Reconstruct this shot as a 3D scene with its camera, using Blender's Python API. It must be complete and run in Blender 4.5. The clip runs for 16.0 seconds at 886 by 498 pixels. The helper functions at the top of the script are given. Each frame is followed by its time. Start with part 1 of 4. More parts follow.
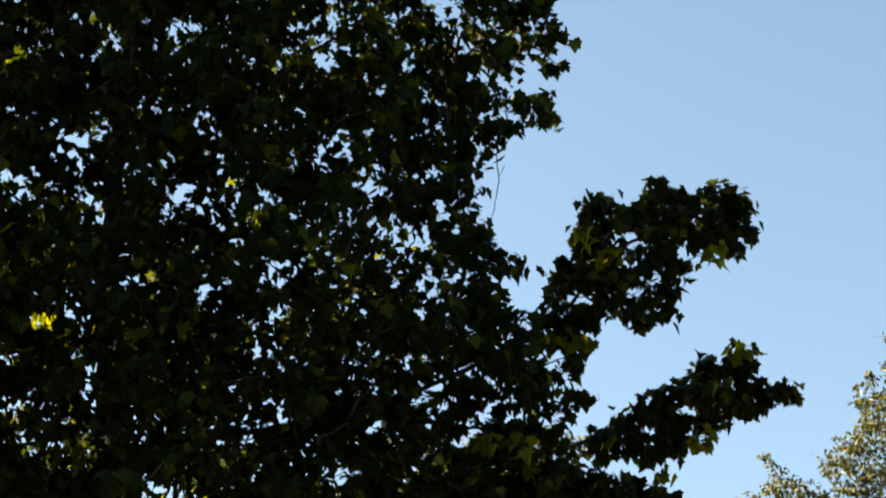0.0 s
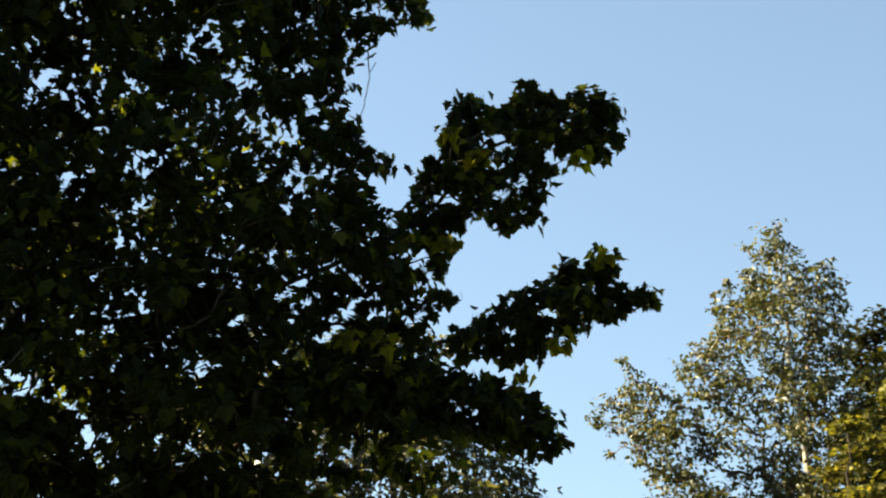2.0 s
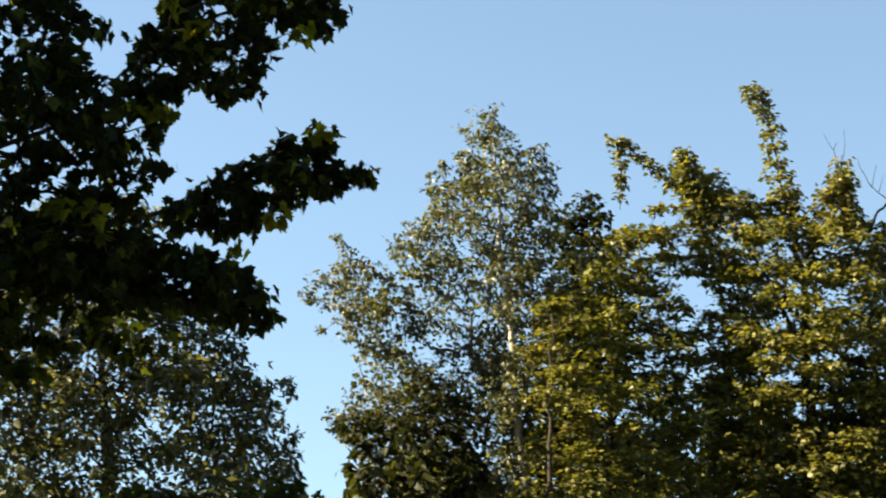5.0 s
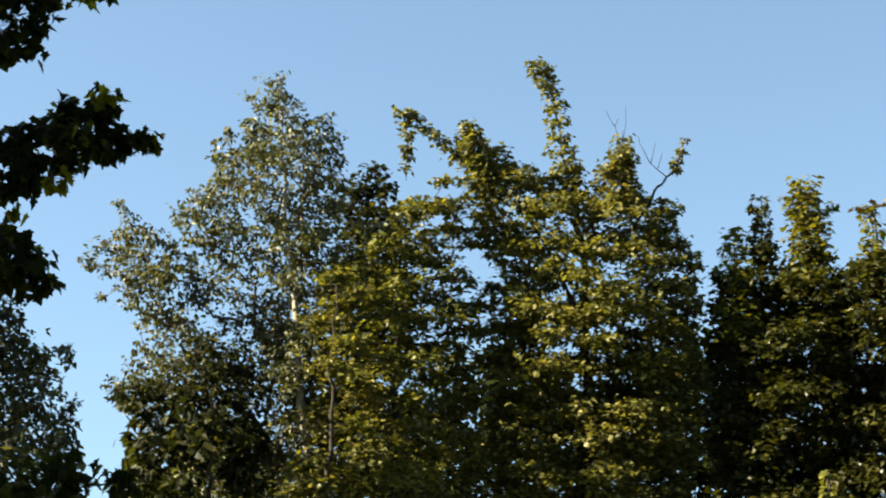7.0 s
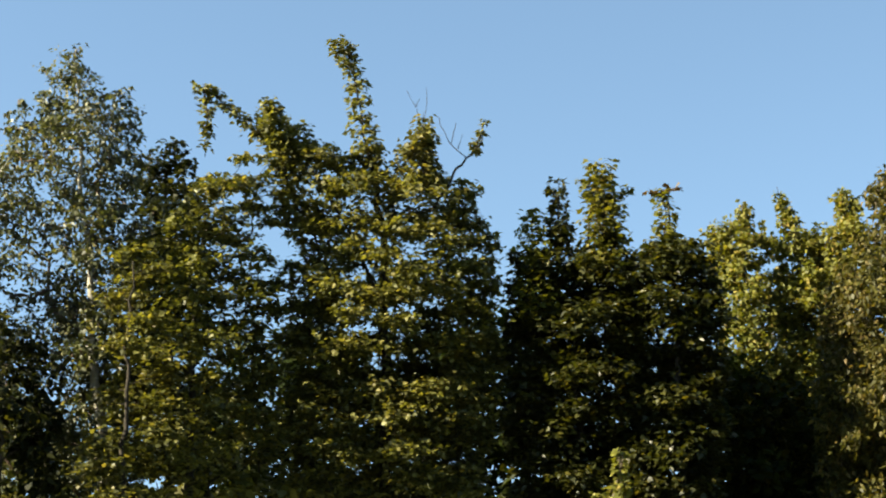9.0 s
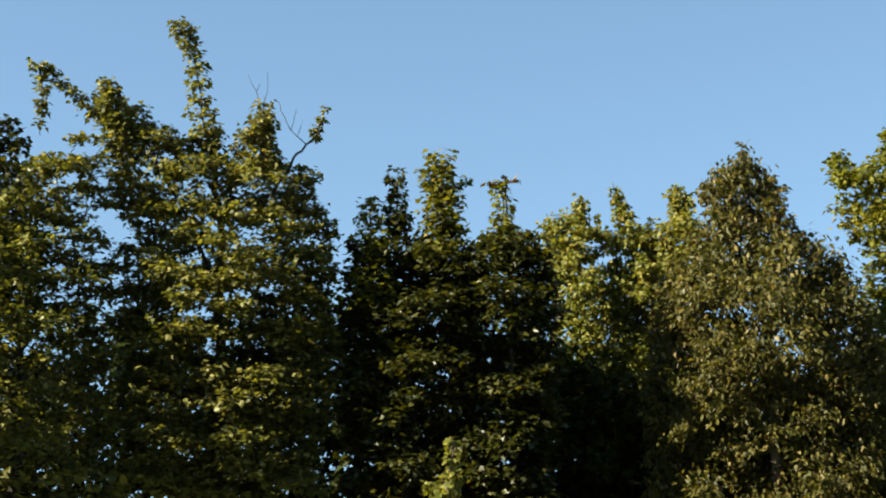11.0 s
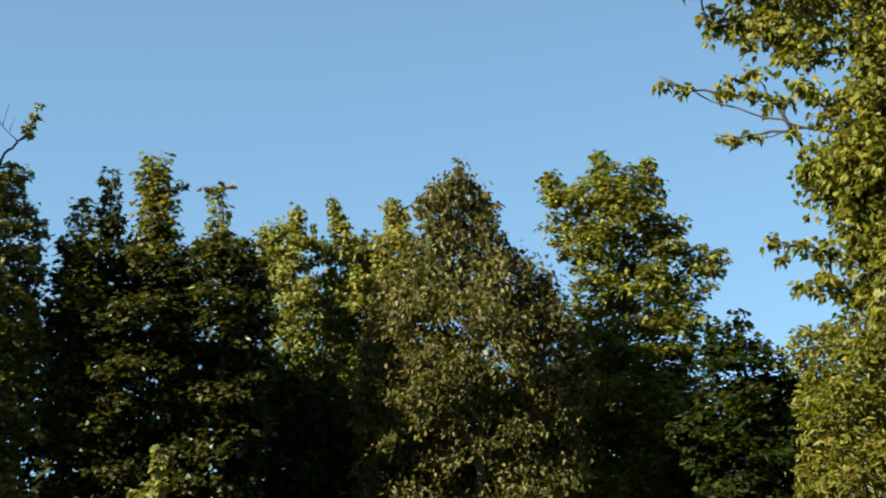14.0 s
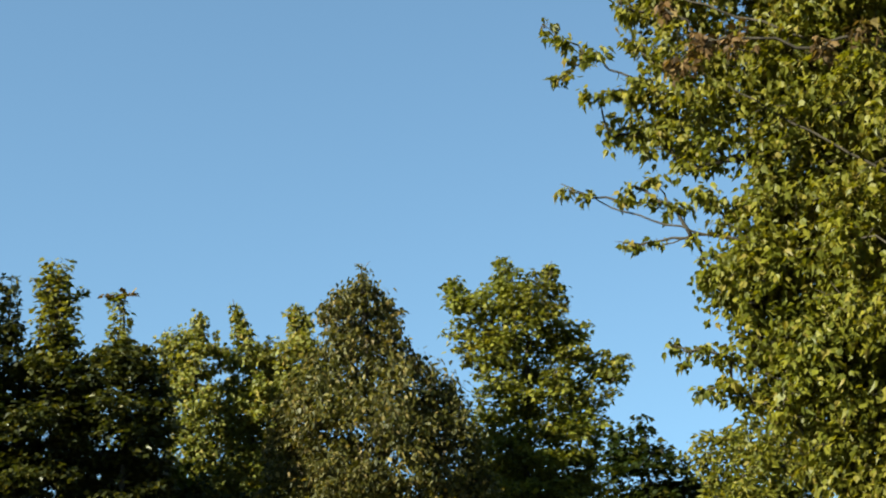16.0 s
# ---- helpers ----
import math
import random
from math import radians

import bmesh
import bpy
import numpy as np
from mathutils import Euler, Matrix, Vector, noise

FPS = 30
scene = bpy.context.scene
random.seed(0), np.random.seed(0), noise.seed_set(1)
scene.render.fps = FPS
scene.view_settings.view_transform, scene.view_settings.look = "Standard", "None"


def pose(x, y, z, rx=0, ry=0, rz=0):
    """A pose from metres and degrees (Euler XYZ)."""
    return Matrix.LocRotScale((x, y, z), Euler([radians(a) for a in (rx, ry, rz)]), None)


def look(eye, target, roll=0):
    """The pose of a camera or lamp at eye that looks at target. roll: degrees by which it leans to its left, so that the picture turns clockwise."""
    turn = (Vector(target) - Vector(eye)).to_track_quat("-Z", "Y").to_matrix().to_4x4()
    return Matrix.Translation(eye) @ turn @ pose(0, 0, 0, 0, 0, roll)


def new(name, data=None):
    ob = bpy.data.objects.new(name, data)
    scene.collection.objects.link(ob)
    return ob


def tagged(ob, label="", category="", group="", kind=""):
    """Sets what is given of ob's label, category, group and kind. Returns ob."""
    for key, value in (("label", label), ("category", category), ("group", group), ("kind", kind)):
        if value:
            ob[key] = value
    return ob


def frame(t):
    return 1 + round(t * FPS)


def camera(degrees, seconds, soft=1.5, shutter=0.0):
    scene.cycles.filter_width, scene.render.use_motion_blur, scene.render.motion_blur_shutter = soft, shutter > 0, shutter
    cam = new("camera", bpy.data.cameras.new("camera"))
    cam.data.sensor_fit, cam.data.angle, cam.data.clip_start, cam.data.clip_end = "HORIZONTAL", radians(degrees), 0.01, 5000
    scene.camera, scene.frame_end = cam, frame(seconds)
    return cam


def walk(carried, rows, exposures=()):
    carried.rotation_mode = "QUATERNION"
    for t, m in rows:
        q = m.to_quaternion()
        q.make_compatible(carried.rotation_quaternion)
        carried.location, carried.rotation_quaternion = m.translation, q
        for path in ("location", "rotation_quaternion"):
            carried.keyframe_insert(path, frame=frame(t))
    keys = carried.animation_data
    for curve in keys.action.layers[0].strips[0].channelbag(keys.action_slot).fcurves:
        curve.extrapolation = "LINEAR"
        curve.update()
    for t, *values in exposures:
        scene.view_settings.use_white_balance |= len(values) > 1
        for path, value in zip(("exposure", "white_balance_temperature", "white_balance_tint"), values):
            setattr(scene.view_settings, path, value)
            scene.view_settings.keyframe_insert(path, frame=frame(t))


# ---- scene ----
EYE = 1.6
cam = camera(29.0, 16.0, soft=2.0, shutter=0.35)
# seconds, yaw, pitch up, roll: the camera turns where it stands
ROWS = [
    (0, -0, 21, 1.5),
    (0.5, -0.57, 19.42, 1.63),
    (1, -1.68, 19.05, 1.83),
    (1.5, -2.97, 18.22, 1.94),
    (2, -4.82, 17.71, 1.78),
    (2.5, -6.57, 17.52, 1.57),
    (3, -8.18, 16.71, 1.68),
    (3.2, -8.96, 16.59, 1.66),
    (5.3, -16.12, 13.54, 0.93),
    (5.5, -17.18, 13.5, 0.89),
    (6, -19.55, 13.48, 0.96),
    (6.5, -20.83, 13.25, 0.58),
    (7, -22.14, 12.87, 0.28),
    (7.5, -23.75, 12.79, 0.02),
    (8, -25.69, 12.69, -0.06),
    (8.5, -27.5, 12.37, -0.23),
    (9, -28.99, 12.15, -0.56),
    (9.5, -30.47, 11.99, -0.43),
    (9.7, -31.32, 11.98, -0.48),
    (12, -36.94, 11.54, -0.06),
    (12.5, -39.08, 11.59, 0.01),
    (13, -41.16, 11.7, 0.08),
    (13.5, -42.68, 11.78, -0.11),
    (14, -44.23, 11.95, -0.4),
    (14.5, -45.2, 12.27, -0.55),
    (15, -46.07, 13.09, -0.85),
    (15.5, -46.84, 14.36, -1.11),
    (16, -47.6, 15.46, -1.3),
]
walk(cam, [(t, pose(0, 0, EYE, 90 + pitch, 0, yaw) @ pose(0, 0, 0, 0, 0, roll)) for t, yaw, pitch, roll in ROWS],
     exposures=[(0.0, 2.93, 8350, 4), (3.0, 2.93, 8200, 4), (5.5, 2.80, 7650, 3), (7.0, 2.70, 7350, 2), (9.5, 2.56, 7100, 1), (12.5, 2.44, 6750, -4), (16.0, 2.36, 6500, -8)])

# ---- light ----
SUN_AZ, SUN_EL = -80.0, 29.5      # degrees clockwise from +y, degrees above the horizon
world = bpy.data.worlds.new("world")
scene.world = world
world.use_nodes = True
wn = world.node_tree.nodes
sky = wn.new("ShaderNodeTexSky")
sky.sky_type = "NISHITA"
sky.sun_disc = False
sky.sun_elevation = radians(SUN_EL)
sky.sun_rotation = radians(SUN_AZ)
sky.altitude = 100.0
sky.air_density = 1.1
sky.dust_density = 0.2
sky.ozone_density = 2.2
# a clear, dry sky: the pale band of haze lies below the treetops
sky_way, sky_lift = wn.new("ShaderNodeTexCoord"), wn.new("ShaderNodeVectorMath")
sky_lift.operation = "ADD"
sky_lift.inputs[1].default_value = (0, 0, 0.22)
world.node_tree.links.new(sky_way.outputs["Generated"], sky_lift.inputs[0])
world.node_tree.links.new(sky_lift.outputs[0], sky.inputs[0])
world.node_tree.links.new(sky.outputs[0], wn["Background"].inputs[0])
wn["Background"].inputs[1].default_value = 0.05

sun = new("sun", bpy.data.lights.new("sun", "SUN"))
sun.data.energy = 5.0
sun.data.angle = radians(0.55)
sun.data.color = (1.0, 0.89, 0.71)
away = Vector((math.sin(radians(SUN_AZ)) * math.cos(radians(SUN_EL)), math.cos(radians(SUN_AZ)) * math.cos(radians(SUN_EL)), math.sin(radians(SUN_EL))))
sun.matrix_world = look(away * 60, (0, 0, 0))


# ---- materials ----
def nodes_of(name):
    m = bpy.data.materials.new(name)
    m.use_nodes = True
    m.node_tree.nodes.clear()
    return m, m.node_tree.nodes, m.node_tree.links


def leaf_material(name, colours, shine=0.35, rough=0.45, through_light=0.35, glow=1.8, warm=1.05):
    """Leaf blades: a waxy upper skin over a body that lets light through; each leaf has its own shade."""
    m, n, l = nodes_of(name)
    out = n.new("ShaderNodeOutputMaterial")
    geo, info = n.new("ShaderNodeNewGeometry"), n.new("ShaderNodeObjectInfo")
    add = n.new("ShaderNodeMath")
    add.operation = "ADD"
    l.new(geo.outputs["Random Per Island"], add.inputs[0])
    l.new(info.outputs["Random"], add.inputs[1])
    fr = n.new("ShaderNodeMath")
    fr.operation = "FRACT"
    l.new(add.outputs[0], fr.inputs[0])
    ramp = n.new("ShaderNodeValToRGB")
    el = ramp.color_ramp.elements
    while len(el) < len(colours):
        el.new(0.5)
    for i, (p, c) in enumerate(colours):
        el[i].position, el[i].color = p, (*c, 1)
    l.new(fr.outputs[0], ramp.inputs[0])
    # patches of a branch that have turned earlier than the rest
    tc = n.new("ShaderNodeTexCoord")
    big = n.new("ShaderNodeTexNoise")
    big.inputs["Scale"].default_value, big.inputs["Detail"].default_value = 0.9, 2.0
    l.new(tc.outputs["Object"], big.inputs["Vector"])
    fine = n.new("ShaderNodeTexNoise")
    fine.inputs["Scale"].default_value, fine.inputs["Detail"].default_value = 34.0, 3.0
    l.new(tc.outputs["Object"], fine.inputs["Vector"])
    hsv = n.new("ShaderNodeHueSaturation")
    l.new(ramp.outputs[0], hsv.inputs["Color"])
    hue = n.new("ShaderNodeMapRange")
    hue.inputs[1].default_value, hue.inputs[2].default_value = 0.3, 0.7
    hue.inputs[3].default_value, hue.inputs[4].default_value = 0.484, 0.508
    l.new(big.outputs[0], hue.inputs[0])
    l.new(hue.outputs[0], hsv.inputs["Hue"])
    val = n.new("ShaderNodeMapRange")
    val.inputs[1].default_value, val.inputs[2].default_value = 0.25, 0.75
    val.inputs[3].default_value, val.inputs[4].default_value = 0.7, 1.25
    l.new(fine.outputs[0], val.inputs[0])
    l.new(val.outputs[0], hsv.inputs["Value"])
    skin = n.new("ShaderNodeBsdfPrincipled")
    skin.inputs["Roughness"].default_value = rough
    skin.inputs["Specular IOR Level"].default_value = shine
    l.new(hsv.outputs[0], skin.inputs["Base Color"])
    bump = n.new("ShaderNodeBump")
    bump.inputs["Strength"].default_value, bump.inputs["Distance"].default_value = 0.25, 0.004
    l.new(fine.outputs[0], bump.inputs["Height"])
    l.new(bump.outputs[0], skin.inputs["Normal"])
    tint = n.new("ShaderNodeMix")
    tint.data_type, tint.blend_type = "RGBA", "MULTIPLY"
    tint.inputs[0].default_value = 1.0
    l.new(hsv.outputs[0], tint.inputs[6])
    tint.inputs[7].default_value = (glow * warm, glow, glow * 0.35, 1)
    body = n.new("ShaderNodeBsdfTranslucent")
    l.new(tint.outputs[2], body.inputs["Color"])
    mix = n.new("ShaderNodeMixShader")
    mix.inputs[0].default_value = through_light
    l.new(skin.outputs[0], mix.inputs[1])
    l.new(body.outputs[0], mix.inputs[2])
    l.new(mix.outputs[0], out.inputs[0])
    return m


def bark_material(name, dark, light, scale=9.0, stretch=0.25, depth=0.02, marks=None):
    m, n, l = nodes_of(name)
    out, bs = n.new("ShaderNodeOutputMaterial"), n.new("ShaderNodeBsdfPrincipled")
    tc, mp = n.new("ShaderNodeTexCoord"), n.new("ShaderNodeMapping")
    mp.inputs["Scale"].default_value = (1, 1, stretch)
    l.new(tc.outputs["Object"], mp.inputs[0])
    no = n.new("ShaderNodeTexNoise")
    no.inputs["Scale"].default_value, no.inputs["Detail"].default_value, no.inputs["Roughness"].default_value = scale, 6.0, 0.65
    l.new(mp.outputs[0], no.inputs["Vector"])
    rp = n.new("ShaderNodeValToRGB")
    rp.color_ramp.elements[0].position, rp.color_ramp.elements[0].color = 0.35, (*dark, 1)
    rp.color_ramp.elements[1].position, rp.color_ramp.elements[1].color = 0.68, (*light, 1)
    l.new(no.outputs[0], rp.inputs[0])
    col = rp.outputs[0]
    if marks:
        m2 = n.new("ShaderNodeMapping")
        m2.inputs["Scale"].default_value = (1.2, 1.2, 9.0)
        l.new(tc.outputs["Object"], m2.inputs[0])
        n2 = n.new("ShaderNodeTexNoise")
        n2.inputs["Scale"].default_value, n2.inputs["Detail"].default_value = 2.2, 4.0
        l.new(m2.outputs[0], n2.inputs["Vector"])
        r2 = n.new("ShaderNodeValToRGB")
        r2.color_ramp.elements[0].position, r2.color_ramp.elements[1].position = 0.55, 0.62
        l.new(n2.outputs[0], r2.inputs[0])
        mx = n.new("ShaderNodeMix")
        mx.data_type = "RGBA"
        l.new(r2.outputs[0], mx.inputs[0])
        l.new(col, mx.inputs[6])
        mx.inputs[7].default_value = (*marks, 1)
        col = mx.outputs[2]
    l.new(col, bs.inputs["Base Color"])
    bs.inputs["Roughness"].default_value = 0.85
    bs.inputs["Specular IOR Level"].default_value = 0.12
    bp = n.new("ShaderNodeBump")
    bp.inputs["Strength"].default_value, bp.inputs["Distance"].default_value = 0.6, depth
    l.new(no.outputs[0], bp.inputs["Height"])
    l.new(bp.outputs[0], bs.inputs["Normal"])
    l.new(bs.outputs[0], out.inputs[0])
    return m


def grass_material():
    m, n, l = nodes_of("meadow_grass")
    out, bs = n.new("ShaderNodeOutputMaterial"), n.new("ShaderNodeBsdfPrincipled")
    tc = n.new("ShaderNodeTexCoord")
    a, b = n.new("ShaderNodeTexNoise"), n.new("ShaderNodeTexNoise")
    a.inputs["Scale"].default_value, a.inputs["Detail"].default_value = 0.35, 6.0
    b.inputs["Scale"].default_value, b.inputs["Detail"].default_value = 22.0, 5.0
    l.new(tc.outputs["Object"], a.inputs["Vector"])
    l.new(tc.outputs["Object"], b.inputs["Vector"])
    mx = n.new("ShaderNodeMix")
    mx.inputs[0].default_value = 0.5
    l.new(a.outputs[0], mx.inputs[2])
    l.new(b.outputs[0], mx.inputs[3])
    rp = n.new("ShaderNodeValToRGB")
    rp.color_ramp.elements[0].position, rp.color_ramp.elements[0].color = 0.35, (0.035, 0.055, 0.015, 1)
    rp.color_ramp.elements[1].position, rp.color_ramp.elements[1].color = 0.65, (0.11, 0.12, 0.04, 1)
    l.new(mx.outputs[0], rp.inputs[0])
    l.new(rp.outputs[0], bs.inputs["Base Color"])
    bs.inputs["Roughness"].default_value = 0.9
    bp = n.new("ShaderNodeBump")
    bp.inputs["Distance"].default_value = 0.05
    l.new(b.outputs[0], bp.inputs["Height"])
    l.new(bp.outputs[0], bs.inputs["Normal"])
    l.new(bs.outputs[0], out.inputs[0])
    return m


GRASS = grass_material()
BARK = bark_material("grey_brown_bark", (0.035, 0.028, 0.022), (0.13, 0.105, 0.08))
BARK_DARK = bark_material("dark_maple_bark", (0.012, 0.010, 0.008), (0.042, 0.035, 0.028))
BIRCH_BARK = bark_material("white_birch_bark", (0.13, 0.12, 0.10), (0.32, 0.30, 0.26), 5.0, 0.5, 0.008, (0.04, 0.035, 0.03))
TWIG_BIRCH = bark_material("brown_twig_bark", (0.04, 0.028, 0.02), (0.14, 0.1, 0.075))
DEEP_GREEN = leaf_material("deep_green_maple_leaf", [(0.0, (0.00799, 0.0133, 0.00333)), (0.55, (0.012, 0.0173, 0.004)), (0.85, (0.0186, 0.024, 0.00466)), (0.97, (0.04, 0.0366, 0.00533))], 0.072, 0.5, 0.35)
# Crown of the two dark maples: the shade on it is put into this green
SHADE_GREEN = leaf_material("shade_painted_maple_leaf", [(0, (0.0109, 0.0138, 0.00349)), (0.5, (0.0203, 0.023, 0.00523)), (0.85, (0.039, 0.0398, 0.00785)), (0.97, (0.0585, 0.0516, 0.0104))], 0.27, 0.42, 0.33)
OLIVE = leaf_material("olive_maple_leaf", [(0, (0.0317, 0.0345, 0.0133)), (0.5, (0.0734, 0.0743, 0.0213)), (0.85, (0.126, 0.122, 0.0346)), (0.97, (0.145, 0.127, 0.04))], 0.225, 0.47, 0.33)
BIRCH_LEAF = leaf_material("greyish_birch_leaf", [(0, (0.0156, 0.0197, 0.00949)), (0.5, (0.0337, 0.0387, 0.0168)), (0.85, (0.0777, 0.0807, 0.0337)), (0.97, (0.11, 0.0986, 0.0422))], 0.3, 0.48, 0.3)
YELLOW_GREEN = leaf_material("yellow_green_leaf", [(0, (0.0511, 0.0553, 0.01)), (0.5, (0.0878, 0.092, 0.0168)), (0.85, (0.128, 0.124, 0.0224)), (0.97, (0.153, 0.119, 0.0279))], 0.203, 0.54, 0.33)
BRONZE = leaf_material("bronzed_pear_leaf", [(0, (0.019, 0.0201, 0.00462)), (0.5, (0.0407, 0.0392, 0.00785)), (0.85, (0.073, 0.0634, 0.013)), (0.97, (0.115, 0.0869, 0.0308))], 0.189, 0.52, 0.33)
BROAD_GREEN = leaf_material("bright_green_leaf", [(0, (0.0421, 0.046, 0.00534)), (0.5, (0.0718, 0.0724, 0.00838)), (0.85, (0.116, 0.106, 0.0121)), (0.985, (0.112, 0.0889, 0.02))], 0.2, 0.5, 0.38)
# The rounded maple's own leaf colour; on the dark maples' shoots, painted sunlight
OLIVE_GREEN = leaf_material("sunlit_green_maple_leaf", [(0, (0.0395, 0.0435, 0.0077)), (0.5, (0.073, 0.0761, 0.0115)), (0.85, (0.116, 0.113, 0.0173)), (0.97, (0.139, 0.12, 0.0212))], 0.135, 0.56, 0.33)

# Near-black green: the crown's own shade is put into the leaf colour
NEAR_GREEN = leaf_material("shade_dark_maple_leaf", [(0, (0.00432, 0.00648, 0.0024)), (0.5, (0.00648, 0.00936, 0.0032)), (0.85, (0.0101, 0.0137, 0.004)), (0.98, (0.036, 0.0432, 0.008))], 0.06, 0.55, 0.45, 3.6)
GREY_OLIVE = leaf_material("dull_olive_maple_leaf", [(0, (0.0297, 0.0337, 0.0102)), (0.5, (0.0594, 0.063, 0.0166)), (0.85, (0.109, 0.108, 0.0259)), (0.97, (0.149, 0.133, 0.0333))], 0.27, 0.44, 0.33)
# Dark grey-green; beside the birch this darkness paints shade on its leaves
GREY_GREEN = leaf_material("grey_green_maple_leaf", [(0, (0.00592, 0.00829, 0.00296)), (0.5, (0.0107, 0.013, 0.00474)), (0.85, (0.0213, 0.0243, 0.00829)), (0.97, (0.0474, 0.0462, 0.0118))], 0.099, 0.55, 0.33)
# Sunlight painted into lighter leaves, for clumps where the near maple is lit
LIT_GREEN = leaf_material("painted_lit_maple_leaf", [(0, (0.0293, 0.0337, 0.0045)), (0.5, (0.0538, 0.0561, 0.0072)), (0.85, (0.0831, 0.0842, 0.009)), (0.97, (0.108, 0.0986, 0.0135))], 0.06, 0.55, 0.6, 3.2)
DRY_LEAF = leaf_material("dry_brown_leaf", [(0, (0.031, 0.0204, 0.0096)), (0.5, (0.0682, 0.0422, 0.0176)), (0.85, (0.105, 0.068, 0.028)), (0.97, (0.124, 0.0952, 0.04))], 0.12, 0.6, 0.3)

# ---- ground ----
def meadow():
    bm = bmesh.new()
    rings = [0.0, 3, 6, 9, 12, 16, 20, 25, 31, 40, 60, 100, 180, 350, 800, 2200]
    prev = None
    for r in rings:
        if r == 0:
            prev = [bm.verts.new((0, 0, 0))]
            continue
        ring = []
        for k in range(64):
            a = k * math.tau / 64
            x, y = r * math.sin(a), r * math.cos(a)
            ring.append(bm.verts.new((x, y, 0.10 * noise.noise((x * 0.15, y * 0.15, 0)) if r < 100 else 0)))
        for k in range(64):
            j = (k + 1) % 64
            bm.faces.new((prev[0], ring[k], ring[j]) if len(prev) == 1 else (prev[k], ring[k], ring[j], prev[j]))
        prev = ring
    bmesh.ops.recalc_face_normals(bm, faces=bm.faces)
    me = bpy.data.meshes.new("ground")
    bm.to_mesh(me)
    me.materials.append(GRASS)
    me.polygons.foreach_set("use_smooth", [True] * len(me.polygons))
    tagged(new("ground", me), "rough green meadow grass under the trees", "ground", kind="structure")


meadow()


# ---- trees ----
def unit(a):
    return a / (np.linalg.norm(a, axis=-1, keepdims=True) + 1e-9)


def blade(outline, fold, cup, petiole=0.0):
    """A leaf: the outline of its right half from base to tip (across, along), mirrored, with a fold along the midrib."""
    v, f = [], []
    n = len(outline)
    for x, y in outline:
        v.append((x, y, fold * x - cup * y * y))
    for x, y in outline[1:-1]:
        v.append((-x, y, fold * x - cup * y * y))
    ring = list(range(n)) + [n + k for k in range(n - 3, -1, -1)]
    for i in range(1, len(ring) - 1):
        f.append((0, ring[i], ring[i + 1]))
    if petiole:
        b = len(v)
        v += [(0.012, -petiole, -0.04), (-0.012, -petiole, -0.04)]
        f.append((0, b + 1, b))
    return np.array(v), np.array(f)


MAPLE = blade([(0, 0), (0.38, -0.03), (0.37, 0.20), (0.62, 0.46), (0.35, 0.54), (0.22, 0.78), (0, 1.05)], 0.20, 0.26, 0.3)
MAPLE_FAR = blade([(0, 0), (0.40, 0.05), (0.53, 0.50), (0.25, 0.60), (0, 1.0)], 0.20, 0.25)
OVATE = blade([(0, 0), (0.27, 0.22), (0.26, 0.48), (0, 1.0)], 0.35, 0.20)
ROUND = blade([(0, 0), (0.36, 0.28), (0.22, 0.66), (0, 1.0)], 0.30, 0.22)
LOBED = blade([(0, 0), (0.32, 0.14), (0.38, 0.54), (0.16, 0.64), (0, 1.06)], 0.30, 0.35, 0.25)
POINTED = blade([(0, 0), (0.25, 0.27), (0.20, 0.62), (0, 1.05)], 0.40, 0.35, 0.22)
BROAD = blade([(0, 0), (0.44, 0.30), (0.30, 0.66), (0, 1.0)], 0.25, 0.25)


def mesh_of(name, verts, faces, mat, smooth=False):
    """A mesh of triangles from arrays."""
    me = bpy.data.meshes.new(name)
    me.vertices.add(len(verts))
    me.vertices.foreach_set("co", np.asarray(verts, dtype=np.float32).ravel())
    me.loops.add(len(faces) * 3)
    me.loops.foreach_set("vertex_index", np.asarray(faces, dtype=np.int32).ravel())
    me.polygons.add(len(faces))
    me.polygons.foreach_set("loop_start", np.arange(0, len(faces) * 3, 3, dtype=np.int32))
    me.polygons.foreach_set("loop_total", np.full(len(faces), 3, dtype=np.int32))
    me.polygons.foreach_set("use_smooth", np.full(len(faces), smooth))
    me.update()
    me.validate()
    me.materials.append(mat)
    return me


def tube(points, radii, sides=6):
    """A tapered limb along points, with closed ends."""
    P = np.array(points, dtype=float)
    d = unit(np.gradient(P, axis=0))
    ref = np.where(np.abs(d[:, 2:3]) > 0.9, np.array([[1.0, 0, 0]]), np.array([[0, 0, 1.0]]))
    a = unit(np.cross(d, ref))
    for i in range(1, len(a)):
        if a[i] @ a[i - 1] < 0:
            a[i] = -a[i]
    b = np.cross(d, a)
    ang = np.arange(sides) * math.tau / sides
    v = (P[:, None] + np.asarray(radii, dtype=float)[:, None, None] * (np.cos(ang)[None, :, None] * a[:, None] + np.sin(ang)[None, :, None] * b[:, None])).reshape(-1, 3)
    f = []
    for i in range(len(P) - 1):
        for k in range(sides):
            p, q = i * sides + k, i * sides + (k + 1) % sides
            f += [(p, q, q + sides), (p, q + sides, p + sides)]
    e = (len(P) - 1) * sides
    for k in range(1, sides - 1):
        f += [(0, k + 1, k), (e, e + k, e + k + 1)]
    return v, np.array(f)


def bend(a, b, sag, steps, wob, rng):
    """Points from a to b along an arch, with a little unevenness."""
    s = np.linspace(0, 1, steps)[:, None]
    p = np.array(a) * (1 - s) + np.array(b) * s
    p[:, 2] += sag * np.sin(s[:, 0] * math.pi)
    p[1:-1] += rng.normal(0, wob, (steps - 2, 3))
    return p


